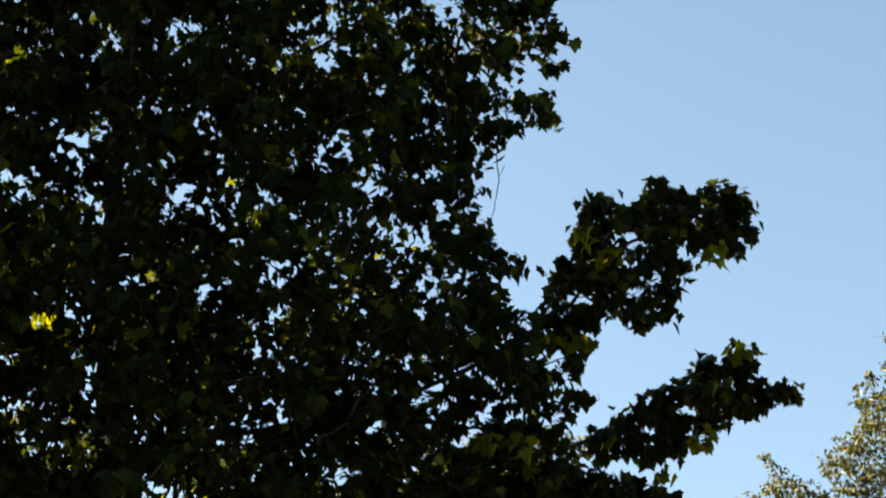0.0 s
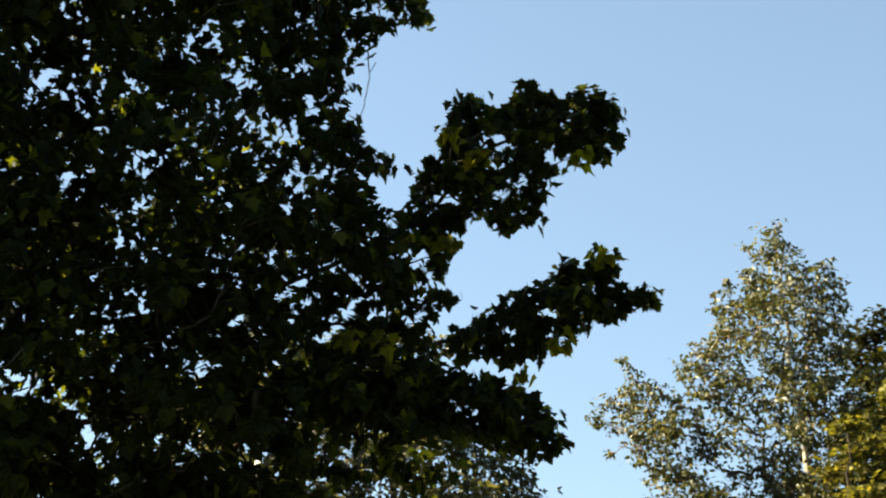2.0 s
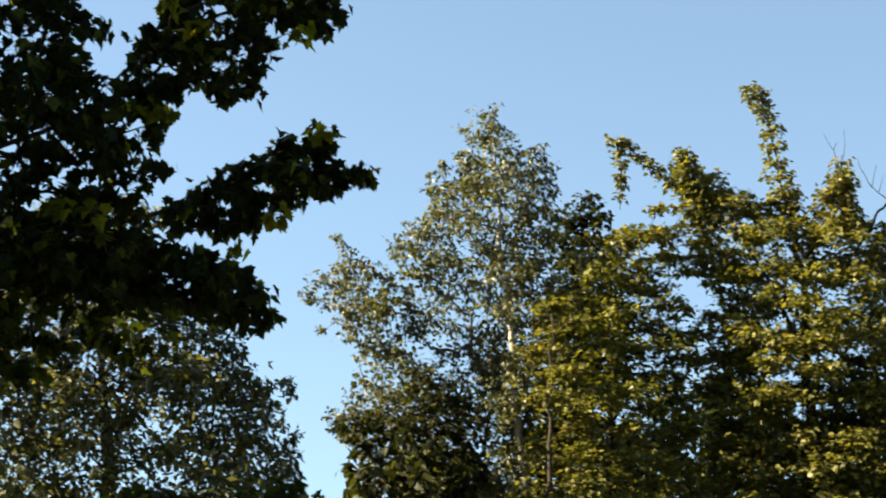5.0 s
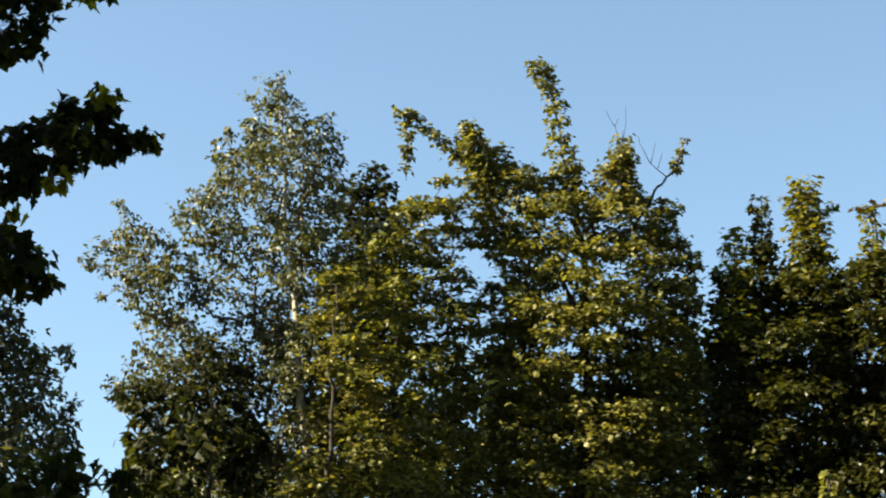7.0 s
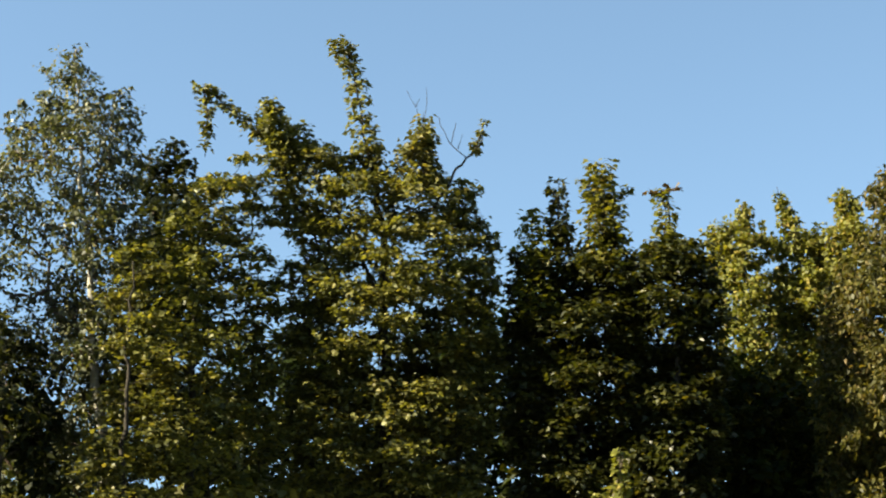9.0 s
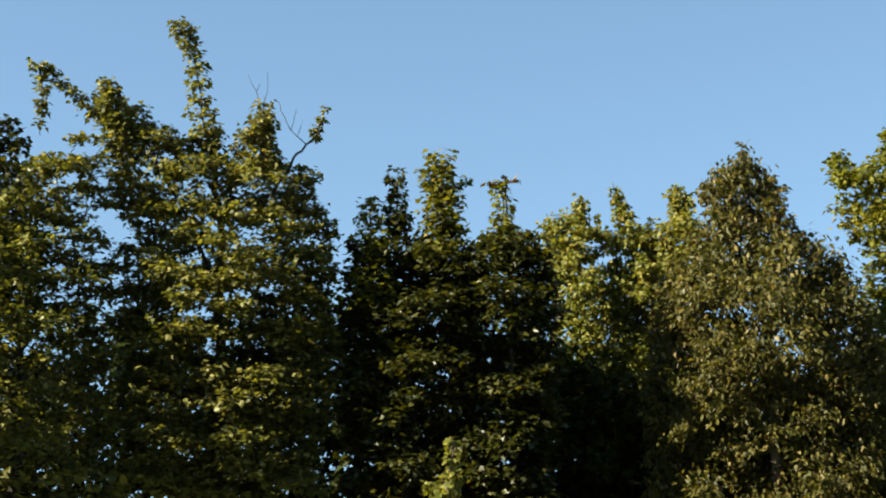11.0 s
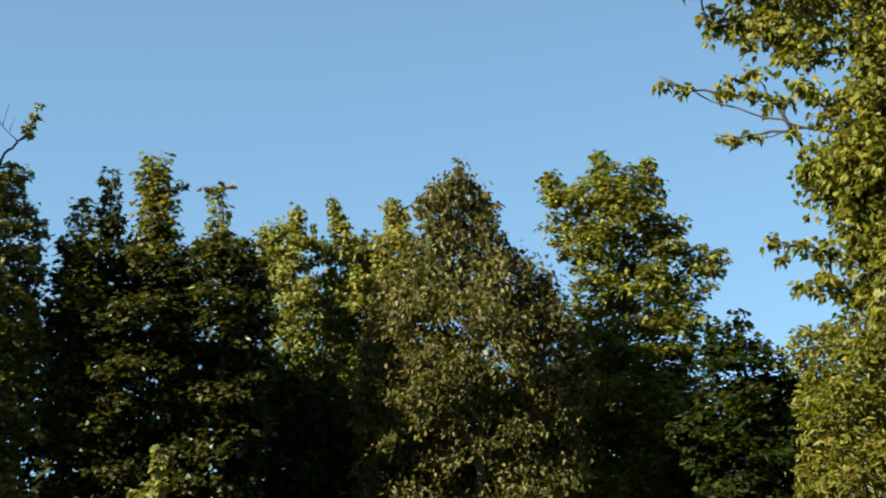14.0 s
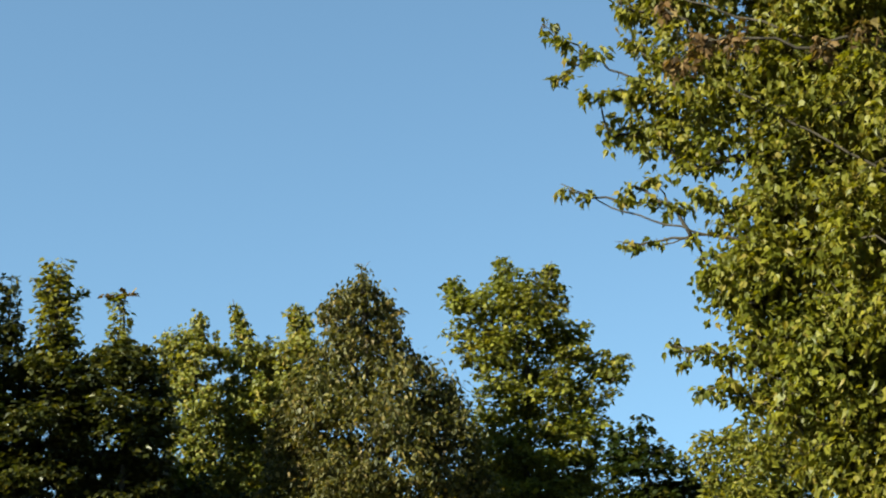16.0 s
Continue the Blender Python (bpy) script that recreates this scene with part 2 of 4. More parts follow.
class Tree:
    """A tree of trunk, branches, twigs and leaves. Its own frame: x across, y away from the clearing, z up from its foot."""

    def __init__(self, name, label, x, y, turn, leaf, size, leaf_mat, bark, fill=5.0, twig=0.45, droop=0.35, face=0.6, up=0.25, flat=0.0, loose=0.55, core=0.6, plate=0.88, seed=1, group="", leafage=""):
        self.root = tagged(new(name), label, "tree", group)
        self.root.matrix_world = pose(x, y, 0, 0, 0, turn)
        self.leaf, self.size, self.leaf_mat, self.bark = leaf, size, leaf_mat, bark
        self.fill, self.twig, self.droop, self.face, self.up = fill, twig, droop, face, up
        self.flat, self.loose, self.core, self.plate = flat, loose, core, plate
        self.rng = np.random.default_rng(seed)
        self.pos, self.dirs, self.nor, self.siz = [], [], [], []
        self.leafage = leafage
        self.single, self.holders, self.tufts, self.limbs = [], [], [], []
        self.wood_v, self.wood_f, self.wood_n = [], [], 0
        self.stem, self.other = None, {}

    def part(self, name, me, label=""):
        ob = new(name, me)
        ob.parent = self.root
        return tagged(ob, label)

    def trunk(self, points, r0, r1, label=""):
        P = np.array(points, dtype=float)
        t = np.linspace(0, len(P) - 1, 22)
        Q = np.stack([np.interp(t, range(len(P)), P[:, k]) for k in range(3)], 1)
        Q[1:-1, :2] += self.rng.normal(0, 0.025, (20, 2))
        r = r0 + (r1 - r0) * np.linspace(0, 1, 22) ** 0.85
        r[0] *= 1.35
        r[1] *= 1.1
        Q[0, 2] = -0.12
        v, f = tube(Q, r, 10)
        self.part("trunk", mesh_of("trunk", v, f, self.bark, True), label)
        self.stem, self.stem_r = Q, r

    def twigs(self, points, r0, r1, sides=3):
        v, f = tube(points, np.linspace(r0, r1, len(points)), sides)
        self.wood_v.append(v)
        self.wood_f.append(f + self.wood_n)
        self.wood_n += len(v)

    def limb(self, points, r0, r1=0.008, smooth=5):
        """A branch of its own along the points given."""
        P = np.array(points, dtype=float)
        t = np.linspace(0, len(P) - 1, (len(P) - 1) * smooth + 1)
        Q = np.stack([np.interp(t, range(len(P)), P[:, k]) for k in range(3)], 1)
        Q[1:-1] = 0.25 * Q[:-2] + 0.5 * Q[1:-1] + 0.25 * Q[2:]
        Q[1:-1] += self.rng.normal(0, min(0.012, 0.7 * r0), (len(Q) - 2, 3))
        v, f = tube(Q, np.linspace(r0, r1, len(Q)), 6)
        self.part("branch", mesh_of("branch", v, f, self.bark, True))
        if r0 > 0.012:
            self.limbs.append(Q)
        return Q

    def leaves(self, at, way, out, size=1.0, wood=None, into=None):
        """Leaves with their bases at the points, growing along way, on the side of the clump that faces out."""
        n = len(at)
        g = self.rng
        nor = unit(np.array([0, 0, 1.0]) * (1 - self.face) + out * self.face + g.normal(0, self.loose, (n, 3)))
        d = way + g.normal(0, 0.45, (n, 3))
        d[:, 2] -= self.droop * 1.6
        d = unit(d - nor * np.sum(d * nor, 1, keepdims=True))
        s = self.size * size * g.uniform(0.62, 1.15, n)
        if into is not None:
            into.append((at, d, nor, s))
        elif wood:
            self.single.append((at, d, nor, s))
            self.holders += [wood] * n
        else:
            self.pos.append(at), self.dirs.append(d), self.nor.append(nor), self.siz.append(s)

    def clump(self, x, y, z, rx, rz, fill=1.0, single=False, size=1.0, mat=None):
        """A tuft of the crown, to be grown when all are known."""
        self.tufts.append((np.array([x, y, z]), np.array([rx, 0.5 * (rx + rz), rz]), fill, single, size, mat))

    def crown(self, outline, r, rmin, depth, fill=1.0, fine=None, lush=None, sep=0.78, single=False, inset=0.0, mat=None, side=None):
        """Tufts packed into the crown's profile (across, height): small ones at its ragged edge, larger ones inside,
        deeper where the crown is broad. Outside the box fine they are coarser; below lush[0] denser."""
        g = self.rng
        ragged = []
        for a, b in zip(outline, outline[1:] + outline[:1]):
            a, b = np.array(a), np.array(b)
            n = max(1, int(np.linalg.norm(b - a) / (3.5 * rmin)))
            ragged += [a + (b - a) * k / n + (g.normal(0, 0.9 * rmin, 2) if k else 0) for k in range(n)]
        P = np.array(ragged)
        d = np.roll(P, -1, 0) - P
        pts = g.uniform(P.min(0), P.max(0), (9000, 2))
        hit = np.zeros(len(pts), bool)
        gap = np.full(len(pts), 1e9)
        for a, e in zip(P, d):
            k = np.clip(((pts - a) @ e) / (e @ e), 0, 1)
            gap = np.minimum(gap, np.linalg.norm(pts - a - k[:, None] * e, axis=1))
            if abs(e[1]) > 1e-9:
                s = (pts[:, 1] - a[1]) / e[1]
                hit ^= (s >= 0) & (s < 1) & (pts[:, 0] < a[0] + s * e[0])
        gap = gap - inset
        for core in (False, True):
            got = np.zeros((0, 3))
            for (x, z), w in zip(pts[hit], gap[hit]):
                if w < (0.8 * r if core else 0.55 * rmin):
                    continue
                coarse = bool(fine) and not (fine[0] < x < fine[1] and fine[2] < z < fine[3])
                rr = min(max(1.05 * w, rmin), r * (1.9 if coarse else 1.0) * (1.3 if core else g.uniform(0.75, 1.1)))
                if len(got) and (np.hypot(got[:, 0] - x, (got[:, 1] - z) * 0.88 / self.plate) < sep * 0.625 * (got[:, 2] + rr)).any():
                    continue
                got = np.vstack([got, (x, z, rr)])
                lim = min(depth, 1.2 * w)
                k = fill * (self.core if core else 1.0) * (0.7 if coarse else 1.0) * (lush[1] if lush and z < lush[0] else 1.0)
                if side:
                    k *= side[1] if x < side[0] else side[2]
                wide = 1.25 if w > 0.7 * rr else 1.0
                k, rr = k / wide ** 2, rr * wide
                self.clump(x, g.uniform(-lim, lim), z, rr, rr * self.plate * g.uniform(0.85, 1.15), k, single, 1.8 if coarse else 1.0, mat)

    def grow(self):
        """Branches fork from the nearest wood that lies inward and lower; each is as thick as what it carries."""
        g = self.rng
        axis = self.stem[:, :2].mean(0)
        order = sorted(self.tufts, key=lambda t: math.hypot(t[0][0] - axis[0], t[0][1] - axis[1]) + 0.15 * t[0][2])
        spots = [p for p in self.stem[3:]] + [p for q in self.limbs for p in q[2:]]
        owner = [-1] * len(spots)
        arms = []
        for c, R, fill, single, size, mat in order:
            P = np.array(spots)
            way = c - P
            d = np.linalg.norm(way, axis=1)
            cost = d + 0.5 * np.maximum(0, P[:, 2] - c[2] + 0.25 * d) + np.where(d < 0.08, 9, 0)
            k = int(np.argmin(cost))
            root, span = P[k], d[k]
            arm = bend(root, c + 0.15 * R * unit(way[k]), 0.07 * span, 5, 0.03 * min(1, span), g)
            arms.append([arm, owner[k], 1, (c, R, fill, single, size, mat)])
            spots += list(arm[2:])
            owner += [len(arms) - 1] * 3
        for arm in reversed(arms):
            if arm[1] >= 0:
                arms[arm[1]][2] += arm[2]
        for arm, own, load, tuft in arms:
            v, f = tube(arm, np.linspace(0.004 + 0.0030 * math.sqrt(load), 0.003 + 0.0024 * math.sqrt(load - 1), 5), 4)
            wood = self.part("branch", mesh_of("branch", v, f, self.bark, True))
            self.tuft(arm, wood, *tuft)

    def tuft(self, arm, wood, c, R, fill, single, size, mat):
        """Twigs spread through a tuft, and leaves along the twigs."""
        g = self.rng
        n_leaf = self.fill * fill * math.pi * R[0] * R[2] / (self.size * size) ** 2
        per = 7
        n = max(2, round(n_leaf / per))
        L = min(self.twig, 0.85 * min(R))
        q = unit(g.normal(size=(n, 3)))
        start = c + R * q * (g.uniform(0.0, 1, (n, 1)) ** 0.40) * 0.84
        start -= q * L * 0.45
        way = unit(0.7 * q + g.normal(0, 0.5, (n, 3)) + np.array([0, 0, self.up]) + 0.3 * unit(arm[-1] - arm[0]))
        way[:, 2] *= 1 - self.flat
        way = unit(way)
        lens = L * g.uniform(0.5, 1.35, n)
        for i in range(0, n, 5):
            e = start[i] + way[i] * lens[i]
            mid = start[i] + way[i] * lens[i] * 0.5 + np.array([0, 0, 0.02])
            if i % 15 == 0:
                hub = arm[g.integers(2, 5)]
                self.twigs([hub, 0.5 * (hub + start[i]) + g.normal(0, 0.02, 3), start[i], mid, e], 0.0045, 0.0014)
            else:
                self.twigs([start[i], mid, e], 0.0026, 0.0013)
        s = np.linspace(0.05, 1.0, per)
        at = (start[:, None] + way[:, None] * (lens[:, None] * s[None])[..., None]).reshape(-1, 3)
        w = np.repeat(way, per, 0)
        side = unit(np.cross(w, np.array([0, 0, 1.0])) + 1e-3) * np.tile(np.where(np.arange(per) % 2, 1.0, -1.0), n)[:, None]
        at = at + side * self.size * 0.3 + g.normal(0, self.size * 0.3, at.shape)
        self.leaves(at, 0.45 * w + 0.8 * side, np.repeat(q, per, 0), size, wood if single else None, self.other.setdefault(mat.name, (mat, []))[1] if mat else None)

    def leader(self, points, w, tiers=0.16, r0=0.022, base=1.0, size=1.0, mat=None):
        """An upright or reaching shoot with tiers of leaves, narrowing to its tip."""
        g, grown = self.rng, []
        Q = self.limb(points, r0, 0.004)
        seg = np.linalg.norm(np.diff(Q, axis=0), axis=1)
        cum = np.concatenate([[0], np.cumsum(seg)])
        s = 0.0
        while s < cum[-1]:
            p = np.array([np.interp(s, cum, Q[:, k]) for k in range(3)])
            rad = w * base * (0.5 + 0.5 * (1 - s / cum[-1]))
            n = max(4, int(12.0 * rad * tiers / (self.size * size) ** 2))
            a = g.uniform(0, math.tau, n)
            h = np.stack([np.cos(a), np.sin(a), g.normal(0.1, 0.25, n)], 1)
            rr = rad * g.uniform(0.15, 0.85, (n, 1))
            at = p + h * rr + g.normal(0, tiers * 0.2, (n, 3)) * np.array([0.3, 0.3, 1])
            for i in range(0, n, 3):
                self.twigs([p, 0.5 * (p + at[i]) + np.array([0, 0, 0.02]), at[i]], 0.003, 0.0015)
            self.leaves(at, h, unit(h + np.array([0, 0, 0.5])), size, None, grown)
            s += tiers * g.uniform(0.75, 1.3)
        self.leafy("leafy_shoot", grown, mat or self.leaf_mat)

    def bare(self, points, r0):
        """A leafless twig."""
        self.limb(points, r0, 0.003)

    def frames_of(self, at, d, nor):
        return np.stack([np.cross(d, nor), d, nor], 2)

    def finish(self):
        self.grow()
        if self.wood_v:
            self.part("twig_spray", mesh_of("twig_spray", np.concatenate(self.wood_v), np.concatenate(self.wood_f), self.bark), "thin forking twigs")["kind"] = "stuff"
        at, d, nor, s = (np.concatenate(a) for a in (self.pos, self.dirs, self.nor, self.siz))
        if self.single:
            sa, sd, sn, ss = (np.concatenate(a) for a in zip(*self.single))
            pick = self.rng.permutation(len(sa))
            one, rest = pick[:300], pick[300:]
            at, d, nor, s = (np.concatenate([p, q[rest]]) for p, q in ((at, sa), (d, sd), (nor, sn), (s, ss)))
            me = mesh_of("leaf", self.leaf[0], self.leaf[1], self.leaf_mat)
            M = self.frames_of(sa[one], sd[one], sn[one])
            for k in range(len(one)):
                ob = new("leaf", me)
                ob.parent = self.holders[one[k]]
                m = Matrix(M[k].tolist()).to_4x4()
                m.translation = sa[one][k]
                ob.matrix_basis = m @ Matrix.Scale(ss[one][k], 4)
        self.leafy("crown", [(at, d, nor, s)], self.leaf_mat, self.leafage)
        for mat, grown in self.other.values():
            self.leafy("leaf_spray", grown, mat)

    def leafy(self, name, grown, mat, label=""):
        """One part of many leaves; each blade a little narrower, longer or more curled than the next."""
        at, d, nor, s = (np.concatenate(a) for a in zip(*grown))
        V, F = self.leaf
        n = len(at)
        k = np.stack([self.rng.uniform(0.75, 1.1, n), np.ones(n), self.rng.uniform(-0.6, 2.0, n)], 1)
        B = self.frames_of(at, d, nor)
        v = at[:, None] + s[:, None, None] * np.einsum("nij,nkj->nki", B, V[None] * k[:, None])
        f = F[None] + (np.arange(n) * len(V))[:, None, None]
        self.part(name, mesh_of(name, v.reshape(-1, 3), f.reshape(-1, 3), mat), label)["kind"] = "stuff"


def near_maple():
    t = Tree("maple_tree", "tall maple with drooping lobed leaves, coloured dark for its own shade, against the sky", -2.36, 11.77, 11.34, MAPLE, 0.102, NEAR_GREEN, BARK_DARK, fill=4.25, core=0.45, twig=0.34, droop=1.8, face=0.72, loose=0.36, seed=11, group="", leafage="drooping green lobed leaves with shade painted in")
    t.trunk([(0, 0, 0), (0.12, 0.30, 4.19), (-0.08, 0.40, 5.92), (-0.08, 0.30, 7.78), (-0.22, 0.20, 10.91)], 0.17, 0.03, "dark furrowed maple trunk")
    t.crown([
        (-3.43, 9.74), (-3.42, 6.3), (-2.61, 3.57), (-1.64, 2.54), (1.92, 2.88), (2.53, 3.89), (4.16, 4.41), (3.94, 4.56),
        (3.55, 4.66), (3.37, 4.82), (2.94, 4.88), (2.6, 4.72), (2.43, 4.79), (2.64, 4.98), (2.85, 5.09), (3.07, 4.93),
        (3.55, 5.14), (3.59, 5.21), (3.48, 5.4), (3.55, 5.59), (3.42, 5.74), (3.19, 5.9), (2.95, 5.87), (3.01, 6.02),
        (3.08, 6.23), (3.05, 6.31), (2.79, 6.34), (2.75, 6.5), (2.77, 6.65), (2.6, 6.87), (2.55, 6.98), (2.89, 7.14),
        (2.91, 7.31), (3.05, 7.4), (3.13, 7.23), (3.33, 7.42), (3.4, 7.55), (3.38, 7.8), (3.14, 7.74), (2.91, 7.62),
        (2.78, 7.67), (2.84, 7.83), (3.02, 7.95), (3.3, 8.12), (3.36, 8.23), (3.3, 8.59), (2.68, 10.3), (1.36, 11.41),
        (-0.59, 11.74), (-2.34, 11.04),
    ], 0.25, 0.087, 1.4, fine=(-1.93, 7.86, 3.57, 8.65), sep=0.66, side=(0.9, 1.18, 0.84))
    t.crown([
        (-1.73, 5.2), (-0.01, 5.53), (1.48, 5.32), (2.35, 4.45), (1.59, 3.13), (-1.42, 2.97),
    ], 0.28, 0.119, 1.4, fill=0.3)
    t.clump(1.33, 0.2, 8.27, 0.19, 0.14)
    t.clump(1.54, 0.2, 8.11, 0.17, 0.11)
    t.clump(1.14, 0.2, 8.07, 0.17, 0.11)
    t.clump(1.28, 0.2, 7.93, 0.14, 0.10)
    t.clump(1.74, 0.2, 8.25, 0.15, 0.11)
    t.clump(0.96, 0.2, 8.25, 0.15, 0.11)
    t.clump(3.34, 0.2, 8.11, 0.10, 0.07)
    t.clump(3.32, 0.2, 8.3, 0.11, 0.08)
    t.clump(3.27, 0.2, 7.78, 0.10, 0.07)
    t.clump(0.08, -0.4, 4.38, 0.22, 0.16)
    t.clump(0.03, -0.4, 4.66, 0.18, 0.15)
    t.clump(0.06, -0.4, 4.23, 0.18, 0.15)
    t.clump(-0.12, -0.4, 6.98, 0.16, 0.18)
    t.clump(-0.15, -0.4, 7.18, 0.15, 0.15)
    t.clump(3.13, 0.05, 7.57, 0.15, 0.10)
    t.clump(3.39, 0.45, 7.8, 0.11, 0.11)
    t.clump(3.37, 1.39, 8.2, 0.13, 0.10)
    t.crown([
        (3.11, 5.84), (3.21, 5.92), (3.22, 6.2), (3.33, 6.33), (3.46, 6.5), (3.48, 6.67), (3.46, 6.85), (3.57, 6.94),
        (3.76, 6.94), (3.84, 6.83), (3.96, 6.9), (4.08, 7.1), (4.23, 7.13), (4.35, 7.01), (4.4, 7.0), (4.54, 7.17),
        (4.78, 7.22), (4.81, 7.08), (4.95, 7.03), (4.98, 6.89), (4.89, 6.79), (4.99, 6.7), (4.94, 6.64), (4.86, 6.48),
        (4.66, 6.44), (4.52, 6.48), (4.46, 6.52), (4.36, 6.51), (4.4, 6.38), (4.4, 6.21), (4.28, 6.13), (4.28, 5.96),
        (4.24, 5.81), (4.08, 5.78), (3.92, 5.83), (3.79, 5.85), (3.59, 5.79), (3.58, 5.58), (3.4, 5.52),
    ], 0.16, 0.06, 0.35, fill=1.0, single=True, inset=0.055)
    t.crown([
        (3.5, 4.94), (3.69, 5.13), (3.88, 5.18), (3.98, 5.25), (3.86, 5.27), (3.91, 5.35), (4.11, 5.4), (4.29, 5.47),
        (4.26, 5.56), (4.36, 5.64), (4.51, 5.67), (4.6, 5.6), (4.74, 5.74), (4.87, 5.78), (4.96, 5.71), (4.9, 5.56),
        (5.03, 5.5), (5.27, 5.54), (5.32, 5.43), (5.26, 5.28), (5.14, 5.33), (5.09, 5.25), (4.95, 5.14), (4.82, 5.15),
        (4.72, 5.06), (4.62, 5.02), (4.49, 4.96), (4.39, 5.01), (4.33, 4.9), (4.29, 4.8), (4.16, 4.74), (4.0, 4.71),
        (3.91, 4.8), (3.78, 4.76), (3.62, 4.68),
    ], 0.15, 0.055, 0.35, fill=1.05, single=True, inset=0.055)
    for x, z in ((2.58, 4.98), (2.85, 4.98), (3.11, 5.03), (3.34, 5.01), (2.99, 4.84), (2.64, 4.76)):
        t.clump(x, 0.3, z, 0.2, 0.14, 1.1)
    for x, z in ((2.56, 3.94), (2.86, 3.84), (3.2, 3.95), (3.56, 3.94), (2.62, 3.65), (2.36, 3.75)):
        t.clump(x, 0.3, z, 0.24, 0.16, 1.0)
    # lighter clumps set where sun glows through: painted light, not younger leaves
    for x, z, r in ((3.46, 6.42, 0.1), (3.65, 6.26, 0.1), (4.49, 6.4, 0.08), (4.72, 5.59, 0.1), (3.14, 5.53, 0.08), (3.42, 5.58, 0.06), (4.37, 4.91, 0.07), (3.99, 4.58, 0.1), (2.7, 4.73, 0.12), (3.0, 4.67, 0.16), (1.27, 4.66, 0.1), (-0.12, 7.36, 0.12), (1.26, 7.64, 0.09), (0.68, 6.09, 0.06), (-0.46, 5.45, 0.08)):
        t.clump(x, -0.25, z, r, 0.8 * r, 0.6, mat=LIT_GREEN)
    for x, z, r in ((2.8, 4.71, 0.2), (3.06, 4.86, 0.22), (3.25, 4.70, 0.2), (3.44, 4.60, 0.18), (3.55, 4.78, 0.14), (3.26, 4.49, 0.2), (2.99, 4.51, 0.2)):
        t.clump(x, 0.6, z, r, 0.7 * r, 0.8)
    t.limb([(0.08, 0.20, 4.58), (2.12, 0.20, 5.08), (3.43, 0.20, 5.92), (3.85, 0.20, 6.53), (4.62, 0.20, 6.95), (4.96, 0.20, 6.91)], 0.025)
    t.limb([(0.14, 0.10, 3.83), (2.13, 0.10, 4.29), (3.44, 0.10, 4.85), (4.21, 0.10, 5.22), (4.77, 0.10, 5.41), (5.28, 0.10, 5.47)], 0.025)
    t.bare([(2.79, -0.10, 7.11), (2.82, -0.10, 6.87), (2.78, -0.10, 6.63), (2.73, -0.10, 6.44)], 0.005)
    t.bare([(2.82, -0.10, 6.92), (2.86, -0.10, 7.01)], 0.003)
    t.crown([
        (3.28, 4.6), (3.72, 4.65), (3.9, 4.62), (4.12, 4.56), (4.31, 4.45), (4.36, 4.28), (4.5, 4.18), (4.43, 4.09),
        (4.32, 4.03), (4.09, 4.1), (3.83, 4.14), (3.47, 4.19), (2.83, 4.17), (2.21, 4.15), (2.18, 4.48),
    ], 0.19, 0.071, 0.5, fill=1.35)
    t.limb([(1.44, 0.20, 4.03), (3.08, 0.20, 4.4), (3.97, 0.20, 4.45), (4.53, 0.20, 4.2)], 0.02)
    t.clump(4.55, -0.5, 2.65, 0.20, 0.14, 1.2)
    t.clump(4.76, -0.5, 2.75, 0.15, 0.10, 1.2)
    t.clump(4.39, -0.5, 2.76, 0.17, 0.14, 1.2)
    t.clump(4.03, -0.5, 2.58, 0.31, 0.20, 1.2)
    t.clump(4.91, -0.5, 2.68, 0.09, 0.08, 1.2)
    t.clump(3.73, -0.5, 2.63, 0.31, 0.17, 1.2)
    t.clump(3.42, -0.5, 2.62, 0.31, 0.17, 1.2)
    t.clump(4.56, -0.5, 2.45, 0.24, 0.14, 1.2)
    t.limb([(1.28, -0.30, 2.35), (3.63, -0.30, 2.45), (5.0, -0.30, 2.71)], 0.02)
    t.finish()


near_maple()


def alder_behind():
    t = Tree("alder_tree", "loose grey-green small-leaved tree standing behind the maple", 1.31, 19.46, -3.86, ROUND, 0.088, BIRCH_LEAF, BARK_DARK, fill=6.2, twig=0.35, droop=0.5, face=0.5, seed=12, group="", leafage="small grey-green leaves")
    t.trunk([(0, 0, 0), (0.03, 0.00, 3.28), (-0.15, 0.00, 5.04), (-0.2, 0.00, 6.61)], 0.09, 0.02, "")
    t.crown([
        (1.02, 5.4), (1.41, 5.39), (1.46, 5.0), (1.72, 4.82), (2.07, 4.93), (2.05, 4.64), (1.9, 4.44), (2.1, 4.25),
        (2.18, 4.03), (2.06, 3.86), (2.26, 3.55), (2.14, 3.35), (2.07, 2.1), (-2.65, 2.0), (-3.04, 5.81), (-1.2, 6.73),
        (-0.34, 6.86), (0.05, 6.76), (0.2, 6.37), (0.76, 5.48),
    ], 0.35, 0.116, 1.2, fine=(-1.11, 13.67, 2.91, 10.41))
    t.leader([(2.11, -0.02, 3.35), (2.1, -0.02, 3.67), (2.05, -0.02, 3.92)], 0.12)
    t.clump(0.02, -0.3, 6.59, 0.32, 0.19)
    t.clump(-0.44, -0.3, 6.63, 0.25, 0.18)
    t.clump(0.38, -0.3, 6.54, 0.23, 0.15)
    t.finish()


alder_behind()


